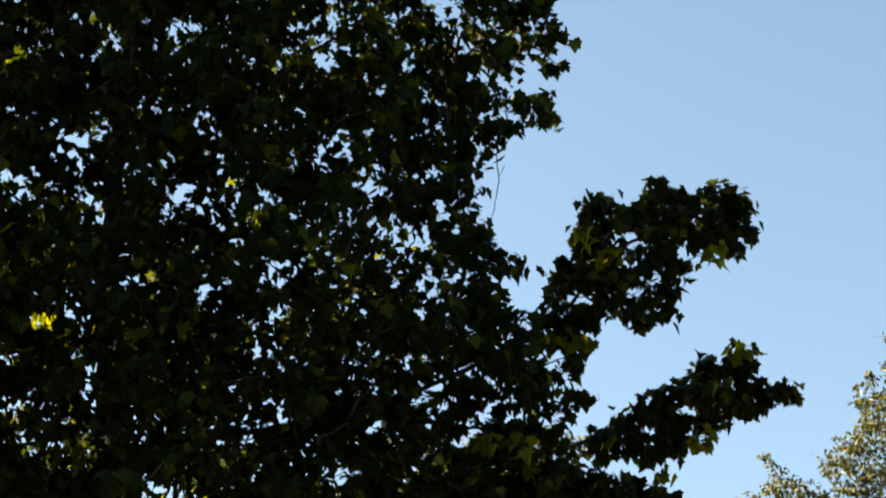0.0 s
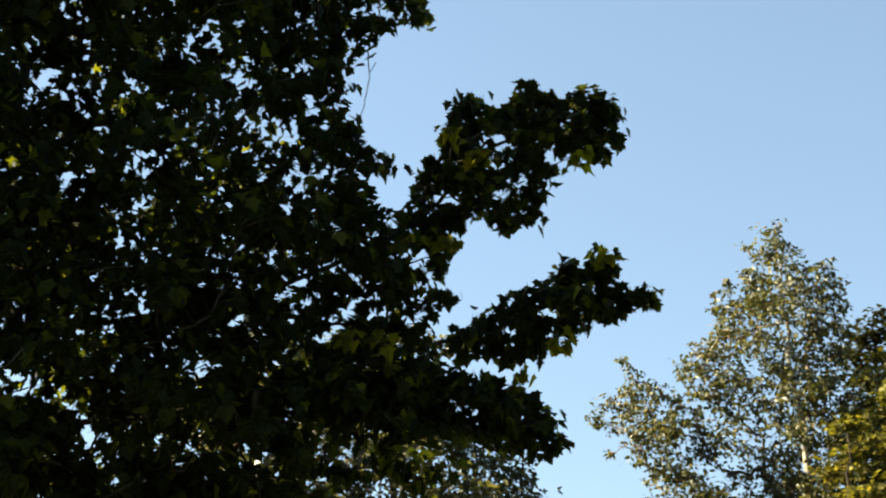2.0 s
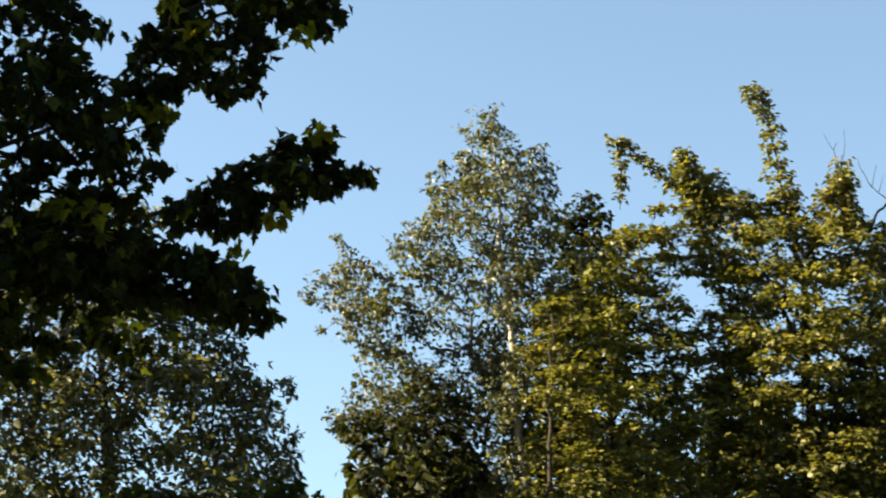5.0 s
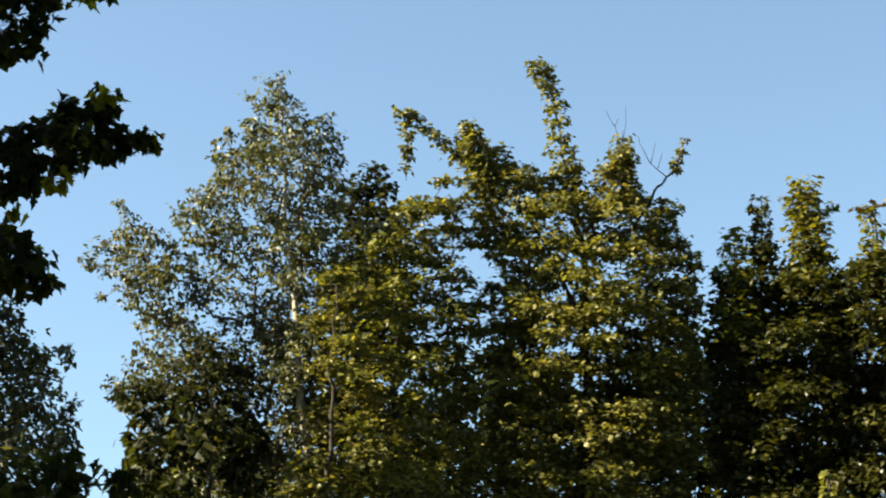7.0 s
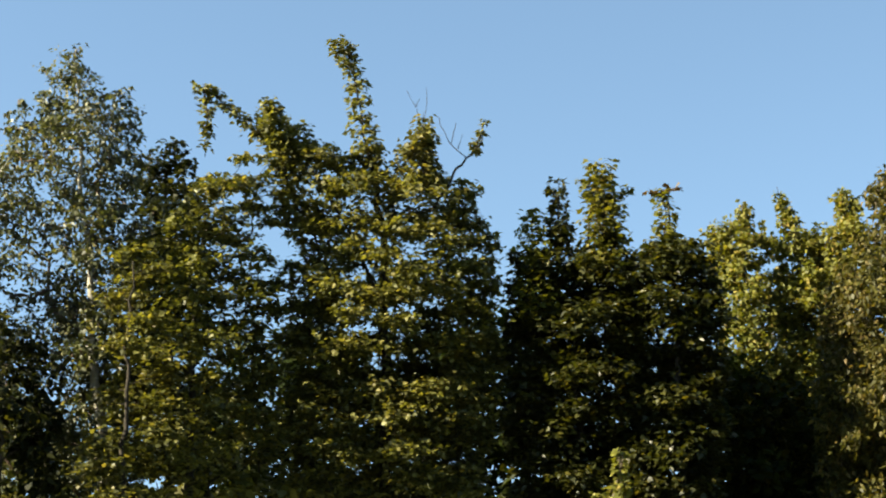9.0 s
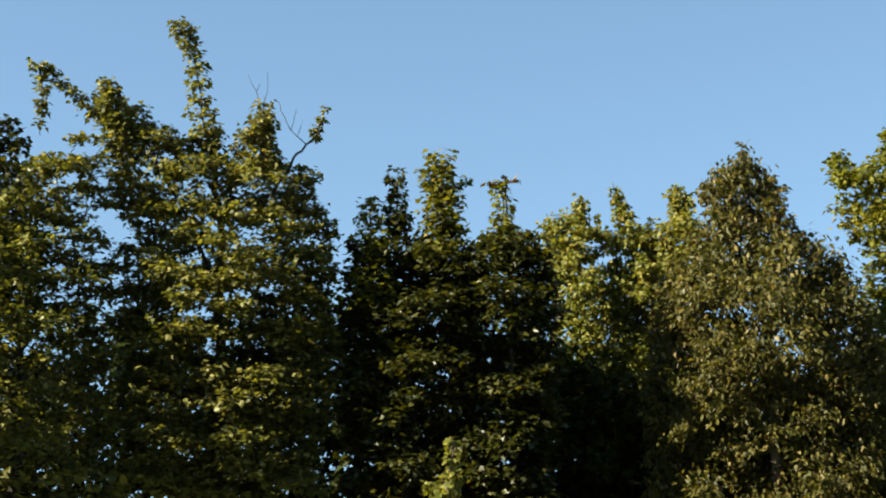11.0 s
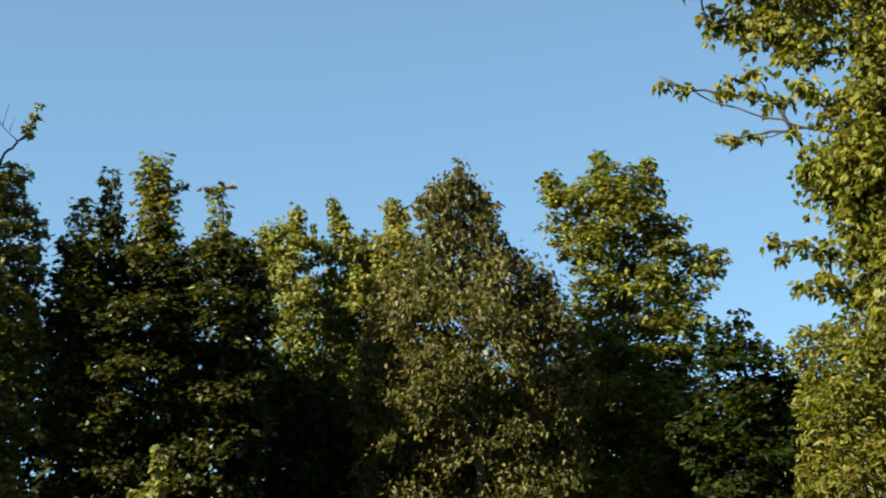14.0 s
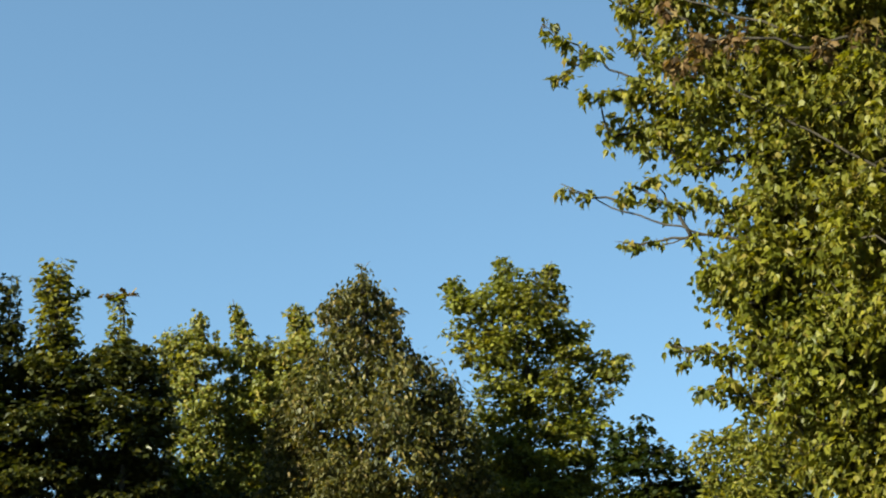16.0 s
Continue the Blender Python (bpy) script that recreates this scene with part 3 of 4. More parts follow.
def birch():
    t = Tree("birch_tree", "slender white-barked birch with sparse grey-green leaves", 7.29, 22.87, -17.68, ROUND, 0.082, BIRCH_LEAF, TWIG_BIRCH, fill=3.9, core=0.45, twig=0.38, droop=0.7, face=0.45, up=0.05, seed=13, group="", leafage="small grey-green leaves")
    t.bark = BIRCH_BARK
    t.trunk([(0, 0, 0), (-0.01, -0.20, 4.26), (-0.17, -0.30, 5.03), (-0.31, -0.20, 6.82), (-0.46, 0.00, 8.3), (-0.55, 0.00, 9.63)], 0.1, 0.008, "white birch trunk with dark bands")
    t.bark = TWIG_BIRCH
    t.crown([
        (-2.2, 2.85), (-2.36, 4.01), (-2.26, 4.41), (-2.42, 4.64), (-2.67, 4.72), (-2.83, 4.92), (-2.96, 5.05), (-2.6, 5.2),
        (-2.69, 5.32), (-2.45, 5.45), (-2.46, 5.69), (-2.52, 6.01), (-2.57, 6.34), (-2.97, 6.21), (-3.33, 6.17), (-3.05, 6.38),
        (-2.65, 6.51), (-3.15, 6.66), (-3.32, 6.87), (-3.53, 7.07), (-3.16, 7.0), (-2.93, 7.21), (-2.69, 7.34), (-2.9, 7.67),
        (-2.79, 7.8), (-2.62, 7.63), (-2.53, 7.42), (-2.2, 7.34), (-2.03, 7.14), (-1.94, 6.93), (-1.69, 6.77), (-1.53, 6.6),
        (-1.36, 6.36), (-1.67, 6.11), (-1.5, 5.87), (-0.95, 6.04), (-0.86, 5.87), (-0.69, 5.23), (-0.64, 2.87),
    ], 0.32, 0.103, 0.9, fine=(-85.75, 63.04, 3.82, 11.93), lush=(5.89, 0.75), sep=0.72)
    t.crown([
        (-0.55, 9.81), (-0.43, 9.63), (-0.37, 9.42), (-0.23, 9.38), (-0.19, 9.2), (-0.06, 9.12), (0.19, 9.12), (0.31, 8.91),
        (0.46, 8.65), (0.42, 8.39), (0.28, 8.18), (0.32, 7.88), (0.33, 7.38), (0.25, 6.71), (0.22, 5.89), (0.19, 4.76),
        (0.22, 2.89), (-0.64, 2.87), (-0.69, 5.23), (-0.87, 6.04), (-0.87, 6.37), (-0.96, 6.86), (-1.37, 6.85), (-1.7, 7.1),
        (-2.04, 7.35), (-2.13, 7.64), (-1.8, 7.68), (-1.87, 8.11), (-1.73, 7.98), (-1.52, 7.9), (-1.4, 8.16), (-1.56, 8.45),
        (-1.5, 8.71), (-1.34, 8.93), (-1.19, 8.8), (-1.13, 8.54), (-1.0, 8.63), (-1.09, 8.97), (-0.97, 9.06), (-1.1, 9.28),
        (-0.98, 9.41), (-0.85, 9.24), (-0.69, 9.37), (-0.65, 9.63),
    ], 0.32, 0.103, 0.9, fine=(-85.75, 63.04, 3.82, 11.93), lush=(6.05, 1.9), sep=0.72)
    t.crown([
        (-2.03, 7.26), (-1.38, 7.1), (-0.88, 6.7), (-0.71, 6.04), (-1.34, 5.87), (-1.68, 6.19),
    ], 0.27, 0.103, 0.9, fill=0.6)
    t.clump(-0.1, -0.6, 5.52, 0.39, 0.23)
    t.clump(-0.07, -0.6, 3.71, 0.46, 0.31)
    t.clump(0.03, -0.6, 5.17, 0.26, 0.17)
    t.clump(-0.33, -0.6, 6.45, 0.39, 0.28)
    t.clump(0.21, -0.6, 6.31, 0.35, 0.28)
    t.clump(-0.07, -0.6, 6.94, 0.35, 0.31)
    t.clump(-0.31, -0.6, 5.23, 0.31, 0.20)
    t.clump(0.27, -0.6, 3.37, 0.46, 0.31)
    for x, z, r in ((0.37, 7.95, 0.26), (0.25, 7.61, 0.28), (0.66, 7.29, 0.28), (0.02, 7.19, 0.3), (0.43, 6.95, 0.32)):
        t.clump(x, -0.3, z, r, 0.7 * r)
    t.finish()


birch()


def birch_shade_leaves():
    # not a separate alder: dark leaves paint shade on the birch's lower left
    t = Tree("alder_tree", "dark foliage added as painted shade on the birch's lower leaves", 5.59, 21.90, -14.31, ROUND, 0.095, GREY_GREEN, BARK_DARK, fill=5.6, core=0.5, twig=0.36, droop=0.5, face=0.4, seed=28, group="", leafage="grey-green lobed leaves darkened in colour")
    t.trunk([(0, 0, 0), (0.03, 0.00, 3.48), (0.03, 0.00, 4.37), (-0.12, 0.00, 5.42)], 0.05, 0.01, "")
    t.crown([
        (-1.37, 4.76), (-1.25, 4.89), (-0.99, 4.85), (-0.92, 5.01), (-0.7, 4.98), (-0.56, 5.16), (-0.41, 5.26), (-0.24, 5.57),
        (0.03, 5.5), (0.26, 5.35), (0.52, 5.23), (0.65, 4.84), (0.74, 4.24), (0.82, 2.78), (-0.85, 2.74), (-0.82, 3.61),
        (-1.03, 4.19), (-0.93, 4.42), (-1.2, 4.59),
    ], 0.30, 0.097, 0.6, fine=(-57.7, 83.83, 4.54, 8.71), sep=0.74)
    t.finish()


birch_shade_leaves()


def dark_young_maple():
    t = Tree("maple_tree", "young dark maple rising behind the birch", 9.17, 25.40, -19.85, MAPLE_FAR, 0.105, GREY_GREEN, BARK_DARK, fill=6.5, twig=0.35, droop=0.1, face=0.15, flat=0.65, loose=0.34, plate=0.62, seed=14, group="maples of the treeline", leafage="grey-green lobed leaves darkened in colour")
    t.trunk([(0, 0, 0), (-0.04, 0.00, 4.81), (-0.1, 0.00, 7.54), (-0.16, 0.00, 9.01)], 0.1, 0.012, "")
    t.crown([
        (-0.16, 9.24), (0.03, 9.23), (0.21, 8.96), (0.26, 8.58), (0.49, 8.3), (0.71, 3.07), (-1.04, 3.04), (-0.74, 7.35),
        (-0.66, 8.1), (-0.62, 8.67), (-0.43, 9.0), (-0.3, 9.1),
    ], 0.37, 0.125, 0.7, fine=(-112.77, 63.57, 3.87, 15.06))
    t.finish()


dark_young_maple()


def olive_maple_low():
    t = Tree("maple_tree", "dull olive maple with loose leaf sprays between birch and tall maple", 8.23, 22.12, -20.42, MAPLE_FAR, 0.085, GREY_OLIVE, BARK_DARK, fill=6.4, core=0.45, twig=0.36, droop=0.1, face=0.15, flat=0.65, loose=0.34, plate=0.62, seed=15, group="maples of the treeline", leafage="dull olive lobed leaves")
    t.trunk([(0, 0, 0), (0.04, 0.20, 4.04), (0.08, 0.30, 5.64), (0.19, 0.20, 7.5)], 0.09, 0.015, "")
    t.crown([
        (0.07, 7.74), (0.39, 7.87), (0.71, 7.74), (1.03, 7.82), (1.11, 7.66), (0.87, 7.54), (1.11, 7.29), (1.03, 7.04),
        (0.87, 6.8), (1.18, 6.64), (1.34, 6.31), (1.25, 5.99), (1.32, 5.2), (1.3, 2.89), (-1.22, 2.86), (-0.98, 5.18),
        (-1.07, 6.3), (-0.92, 6.71), (-0.64, 6.87), (-0.4, 7.04), (-0.09, 7.37),
    ], 0.33, 0.109, 1.0, fine=(-103.06, 54.07, 3.54, 13.87), sep=0.84)
    for x, z, r in ((0.7, 7.98, 0.22), (1.1, 7.95, 0.2), (0.86, 7.62, 0.26), (1.18, 7.48, 0.24), (0.86, 7.26, 0.26), (1.1, 7.09, 0.24)):
        t.clump(x, 0.0, z, r, 0.6 * r, 0.9)
    t.finish()


olive_maple_low()


def olive_maple_young():
    t = Tree("maple_tree", "young olive-yellow maple with sunlit sprays before the birch", 7.05, 21.16, -18.44, MAPLE_FAR, 0.083, OLIVE, BARK_DARK, fill=6.5, core=0.45, twig=0.34, droop=0.1, face=0.15, flat=0.65, loose=0.34, plate=0.62, seed=27, group="maples of the treeline", leafage="olive-yellow lobed leaves")
    t.trunk([(0, 0, 0), (0.0, 0.00, 3.81), (0.01, 0.00, 4.99), (0.03, 0.00, 6.2)], 0.05, 0.01, "")
    t.clump(0.04, 0.46, 6.39, 0.39, 0.21)
    t.clump(0.24, 0.32, 6.15, 0.30, 0.19)
    t.clump(-0.12, 0.31, 5.73, 0.33, 0.25)
    t.clump(0.21, -0.01, 5.4, 0.29, 0.21)
    t.clump(-0.02, 0.07, 5.06, 0.43, 0.27)
    t.clump(-0.14, 0.27, 4.5, 0.33, 0.22)
    t.clump(0.45, 0.49, 4.75, 0.35, 0.23)
    t.clump(-0.2, 0.14, 3.83, 0.44, 0.30)
    t.clump(-0.26, -0.16, 3.48, 0.44, 0.29)
    t.clump(0.36, 0.02, 3.93, 0.44, 0.29)
    t.clump(0.02, -0.2, 3.09, 0.58, 0.36)
    t.finish()


olive_maple_young()


def olive_maple_tall():
    t = Tree("maple_tree", "tall olive-yellow maple with a leafy spire and dead top twigs", 10.88, 21.39, -26.95, MAPLE_FAR, 0.086, OLIVE, BARK_DARK, fill=7.2, core=0.5, twig=0.36, droop=0.1, face=0.15, flat=0.65, loose=0.34, plate=0.62, seed=16, group="maples of the treeline", leafage="olive-yellow lobed leaves")
    t.trunk([(0, 0, 0), (0.03, 0.20, 4.09), (0.03, 0.30, 5.7), (-0.02, 0.20, 7.07), (-0.15, 0.10, 8.05)], 0.12, 0.03, "")
    t.leader([(-0.16, 0.10, 7.88), (-0.3, 0.10, 8.56), (-0.37, 0.10, 9.16), (-0.57, 0.10, 9.73), (-0.73, 0.10, 9.94)], 0.30, tiers=0.19)
    t.leader([(-0.51, 0.10, 9.68), (-0.48, 0.10, 9.94)], 0.16)
    t.leader([(-1.27, -0.20, 8.08), (-1.83, -0.20, 8.44), (-2.28, -0.20, 8.86), (-2.61, -0.20, 9.17)], 0.22, tiers=0.16)
    t.leader([(-2.6, -0.20, 9.11), (-2.53, -0.20, 8.63), (-2.55, -0.20, 8.08)], 0.15, tiers=0.17)
    t.leader([(0.56, -0.30, 7.59), (0.58, -0.30, 8.17), (0.58, -0.30, 8.73)], 0.32, tiers=0.12)
    t.leader([(-1.35, -0.30, 7.64), (-1.5, -0.30, 8.23), (-1.63, -0.30, 8.9)], 0.32, tiers=0.12)
    t.clump(-1.6, -0.3, 8.49, 0.23, 0.20)
    t.clump(-1.43, -0.3, 8.24, 0.28, 0.22)
    t.clump(0.44, -0.3, 8.16, 0.23, 0.20)
    t.clump(0.64, -0.3, 8.32, 0.17, 0.17)
    t.clump(-1.58, -0.3, 8.71, 0.17, 0.16)
    t.leader([(1.32, 0.00, 8.23), (1.43, 0.00, 8.47), (1.47, 0.00, 8.71)], 0.12, tiers=0.15)
    t.limb([(0.7, 0.00, 7.33), (1.03, 0.00, 7.9), (1.2, 0.00, 8.11), (1.44, 0.00, 8.35), (1.47, 0.00, 8.68)], 0.024)
    t.bare([(1.2, 0.00, 8.11), (0.98, 0.00, 8.32), (0.83, 0.00, 8.62), (0.81, 0.00, 8.75)], 0.008)
    t.bare([(0.98, 0.00, 8.32), (1.04, 0.00, 8.57), (1.06, 0.00, 8.65)], 0.006)
    t.bare([(1.08, 0.00, 8.25), (1.15, 0.00, 8.48)], 0.006)
    t.bare([(0.58, 0.00, 8.5), (0.47, 0.00, 8.89), (0.35, 0.00, 9.14)], 0.006)
    t.bare([(0.56, 0.00, 8.59), (0.64, 0.00, 8.92), (0.63, 0.00, 9.19)], 0.0055)
    t.bare([(0.47, 0.00, 8.89), (0.53, 0.00, 9.01)], 0.005)
    t.limb([(0.03, 0.10, 5.9), (-0.49, 0.10, 7.06), (-1.04, 0.10, 7.99), (-1.6, 0.10, 8.86)], 0.03)
    t.crown([
        (-1.85, 8.8), (-1.64, 8.96), (-1.48, 8.78), (-1.11, 8.64), (-1.03, 8.43), (-0.71, 8.33), (-0.59, 8.16), (-0.35, 8.28),
        (-0.1, 8.52), (-0.03, 8.19), (0.08, 7.89), (0.25, 8.26), (0.46, 8.51), (0.58, 8.71), (0.7, 8.58), (0.77, 8.24),
        (0.84, 7.91), (1.11, 7.82), (1.38, 7.73), (1.29, 7.4), (1.44, 7.23), (1.63, 7.07), (1.61, 6.66), (1.66, 6.02),
        (1.61, 2.93), (-1.34, 2.91), (-1.39, 5.26), (-1.34, 5.99), (-1.14, 6.31), (-1.17, 6.8), (-1.49, 6.97), (-1.69, 7.23),
        (-1.57, 7.39), (-1.45, 7.72), (-1.52, 8.15), (-1.81, 8.5),
    ], 0.33, 0.111, 1.1, fine=(-214.94, 41.39, 3.17, 26.7), lush=(6.44, 1.5), sep=0.8)
    for x, z, r in ((-1.22, 6.50, 0.26), (-1.38, 6.22, 0.3), (-1.46, 5.87, 0.34), (-1.3, 5.46, 0.34), (-0.98, 7.02, 0.24)):
        t.clump(x, -0.1, z, r, 0.6 * r)
    t.finish()


olive_maple_tall()


def dark_maple_one():
    t = Tree("maple_tree", "maple with shade painted into its crown and sunlight into its leafy upright shoots", 13.37, 20.29, -33.37, MAPLE_FAR, 0.097, SHADE_GREEN, BARK_DARK, fill=11, twig=0.36, droop=0.1, face=0.15, flat=0.65, loose=0.34, plate=0.62, seed=17, group="maples of the treeline", leafage="green lobed leaves with shade painted in")
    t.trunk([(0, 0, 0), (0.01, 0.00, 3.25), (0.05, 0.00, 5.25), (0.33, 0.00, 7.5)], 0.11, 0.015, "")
    # most upright shoots take lighter leaf colours: sunlight painted into the tops
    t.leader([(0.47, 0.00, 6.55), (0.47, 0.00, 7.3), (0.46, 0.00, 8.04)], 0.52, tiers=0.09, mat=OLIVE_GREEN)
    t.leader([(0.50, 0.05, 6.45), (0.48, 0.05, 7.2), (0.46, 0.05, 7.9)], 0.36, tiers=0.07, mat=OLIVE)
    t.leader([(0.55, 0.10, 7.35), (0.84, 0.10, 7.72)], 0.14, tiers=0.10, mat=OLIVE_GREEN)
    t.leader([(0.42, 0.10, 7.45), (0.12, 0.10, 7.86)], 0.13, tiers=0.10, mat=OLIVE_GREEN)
    t.leader([(-0.16, 0.10, 7.0), (-0.17, 0.10, 7.88)], 0.26, tiers=0.10, mat=SHADE_GREEN)
    t.leader([(-0.17, 0.10, 7.55), (-0.36, 0.10, 7.76)], 0.10, mat=SHADE_GREEN)
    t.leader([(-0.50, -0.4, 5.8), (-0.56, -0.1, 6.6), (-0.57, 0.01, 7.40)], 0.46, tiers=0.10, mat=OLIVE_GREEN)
    t.crown([
        (-0.95, 6.2), (-0.86, 6.5), (-0.84, 6.8), (-0.72, 6.75), (-0.35, 6.8), (-0.24, 7.2), (-0.08, 7.2),
        (0.0, 6.8), (0.3, 6.9), (0.62, 6.95), (0.75, 7.05), (0.87, 7.1), (0.79, 6.9), (0.63, 6.8), (0.59, 6.6),
        (0.92, 6.5), (0.97, 2.08), (-0.98, 2.08), (-1.0, 5.24),
    ], 0.34, 0.112, 1.0, fine=(-60.45, 91.62, 2.28, 9.5))
    t.finish()


dark_maple_one()


def dark_maple_two():
    t = Tree("maple_tree", "maple with shade painted into its crown and a narrow brown-tipped shoot painted lit", 14.48, 19.39, -36.75, MAPLE_FAR, 0.097, SHADE_GREEN, BARK_DARK, fill=11, twig=0.36, droop=0.1, face=0.15, flat=0.65, loose=0.34, plate=0.62, seed=18, group="maples of the treeline", leafage="green lobed leaves with shade painted in")
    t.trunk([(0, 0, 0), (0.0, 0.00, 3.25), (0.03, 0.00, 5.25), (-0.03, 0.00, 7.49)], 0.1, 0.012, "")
    # lighter leaves paint the sun on this shoot; the brown tips are dry leaves
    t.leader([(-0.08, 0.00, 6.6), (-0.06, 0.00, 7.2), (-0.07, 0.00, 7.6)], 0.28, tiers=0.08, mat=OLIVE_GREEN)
    t.leader([(-0.08, 0.00, 7.55), (-0.30, 0.00, 7.58)], 0.10, tiers=0.07, mat=DRY_LEAF)
    t.leader([(-0.07, 0.00, 7.58), (0.17, 0.00, 7.63)], 0.11, tiers=0.06, mat=DRY_LEAF)
    t.crown([
        (-0.84, 6.48), (-0.6, 6.69), (-0.27, 6.81), (-0.11, 6.94), (0.05, 6.98), (0.22, 6.9), (0.54, 6.82), (0.59, 6.32),
        (0.63, 5.26), (0.8, 2.08), (-0.77, 2.08),
    ], 0.34, 0.112, 0.9, fine=(-72.22, 73.49, 2.15, 10.83))
    t.finish()


dark_maple_two()


def yellow_green_one():
    t = Tree("maple_tree", "light yellow-green young maple with narrow sunlit tips", 17.34, 21.34, -39.10, MAPLE_FAR, 0.08, YELLOW_GREEN, BARK_DARK, fill=8.2, twig=0.32, droop=0.3, face=0.4, seed=19, group="maples of the treeline", leafage="light yellow-green leaves")
    t.trunk([(0, 0, 0), (0.0, 0.00, 3.48), (-0.0, 0.00, 5.75), (0.05, 0.00, 8.01)], 0.08, 0.012, "")
    t.leader([(0.05, 0.09, 7.74), (0.07, 0.09, 8.17)], 0.18)
    t.leader([(-0.44, 0.14, 7.47), (-0.49, 0.14, 7.9)], 0.09)
    t.leader([(0.35, 0.01, 7.44), (0.33, 0.01, 7.8)], 0.08)
    t.crown([
        (-0.56, 7.63), (-0.49, 7.87), (-0.37, 7.68), (-0.28, 7.77), (-0.05, 7.91), (-0.0, 8.15), (0.09, 8.17), (0.16, 7.96),
        (0.14, 7.68), (0.28, 7.63), (0.34, 7.77), (0.42, 7.53), (0.51, 7.34), (0.58, 2.15), (-0.4, 2.15), (-0.46, 5.75),
        (-0.51, 6.97),
    ], 0.34, 0.109, 0.8, fine=(-94.82, 73.24, 2.16, 13.57))
    t.finish()


yellow_green_one()


def yellow_green_two():
    t = Tree("maple_tree", "light yellow-green young maple with several slim upright shoots", 18.40, 21.11, -41.08, MAPLE_FAR, 0.08, YELLOW_GREEN, BARK_DARK, fill=8.2, twig=0.32, droop=0.3, face=0.4, seed=20, group="maples of the treeline", leafage="light yellow-green leaves")
    t.trunk([(0, 0, 0), (-0.0, 0.00, 3.51), (0.01, 0.00, 5.83), (-0.07, 0.00, 7.74)], 0.08, 0.012, "")
    t.leader([(-0.18, 0.00, 7.93), (-0.35, 0.00, 8.5)], 0.17)
    t.leader([(0.23, 0.19, 7.48), (0.25, 0.19, 7.85)], 0.09)
    t.leader([(0.76, 0.09, 7.75), (0.65, 0.09, 8.38)], 0.18)
    t.leader([(0.83, 0.13, 7.95), (0.93, 0.13, 8.29)], 0.11)
    t.crown([
        (-0.49, 7.45), (-0.4, 7.64), (-0.3, 7.93), (-0.4, 8.32), (-0.35, 8.52), (-0.25, 8.27), (-0.08, 8.22), (-0.16, 8.03),
        (-0.02, 7.98), (0.07, 7.73), (0.26, 7.78), (0.31, 7.59), (0.45, 7.73), (0.59, 7.92), (0.55, 8.17), (0.5, 8.36),
        (0.74, 8.41), (0.98, 8.21), (0.92, 7.92), (1.06, 7.63), (0.96, 6.96), (0.76, 6.2), (0.62, 2.16), (-0.56, 2.16),
    ], 0.35, 0.111, 0.8, fine=(-110.69, 67.41, 2.12, 15.44))
    for x, z in ((-0.45, 6.3), (-0.42, 6.65), (-0.4, 7.0)):
        t.clump(x, 0.2, z, 0.26, 0.2)
    t.finish()


yellow_green_two()


def bronzed_pear():
    t = Tree("pear_tree", "broad bronze-green pear tree with hanging glossy leaves", 18.15, 17.91, -45.38, OVATE, 0.098, BRONZE, BARK, fill=9, core=1.1, twig=0.34, droop=1.0, face=0.5, up=0.15, loose=0.8, seed=21, group="", leafage="glossy bronze-green hanging leaves")
    t.trunk([(0, 0, 0), (0.03, 0.00, 3.33), (-0.01, 0.00, 5.26), (-0.22, 0.00, 7.16), (-0.29, 0.00, 8.18)], 0.11, 0.01, "pale grey pear trunk")
    t.leader([(-0.27, -0.20, 7.91), (-0.27, -0.20, 8.33)], 0.13, tiers=0.1)
    t.clump(-0.66, 0.35, 7.81, 0.24, 0.24)
    t.clump(0.02, 0.76, 7.9, 0.28, 0.26)
    t.clump(-0.35, 0.01, 7.87, 0.25, 0.24)
    t.clump(0.12, -0.34, 7.36, 0.20, 0.17)
    t.clump(-0.79, 0.76, 7.75, 0.17, 0.21)
    t.bare([(-0.28, -0.20, 8.22), (-0.24, -0.20, 8.37), (-0.39, -0.20, 8.39)], 0.004)
    t.bare([(-0.26, -0.20, 8.28), (-0.14, -0.20, 8.42)], 0.004)
    t.crown([
        (-0.37, 8.18), (-0.37, 8.36), (-0.24, 8.38), (-0.16, 8.18), (0.01, 8.08), (0.05, 7.86), (0.26, 7.77), (0.38, 7.67),
        (0.29, 7.46), (0.29, 7.28), (0.5, 7.14), (0.62, 6.92), (0.83, 6.96), (0.98, 6.79), (1.14, 6.61), (1.3, 6.26),
        (1.47, 5.87), (1.61, 5.23), (1.59, 2.1), (-1.85, 2.11), (-1.78, 5.11), (-1.65, 5.97), (-1.39, 6.58), (-1.08, 7.01),
        (-0.86, 7.18), (-0.9, 7.62), (-0.85, 7.88), (-0.64, 8.06),
    ], 0.35, 0.118, 1.3, fine=(-146.28, 50.34, 2.0, 19.6))
    t.finish()


bronzed_pear()


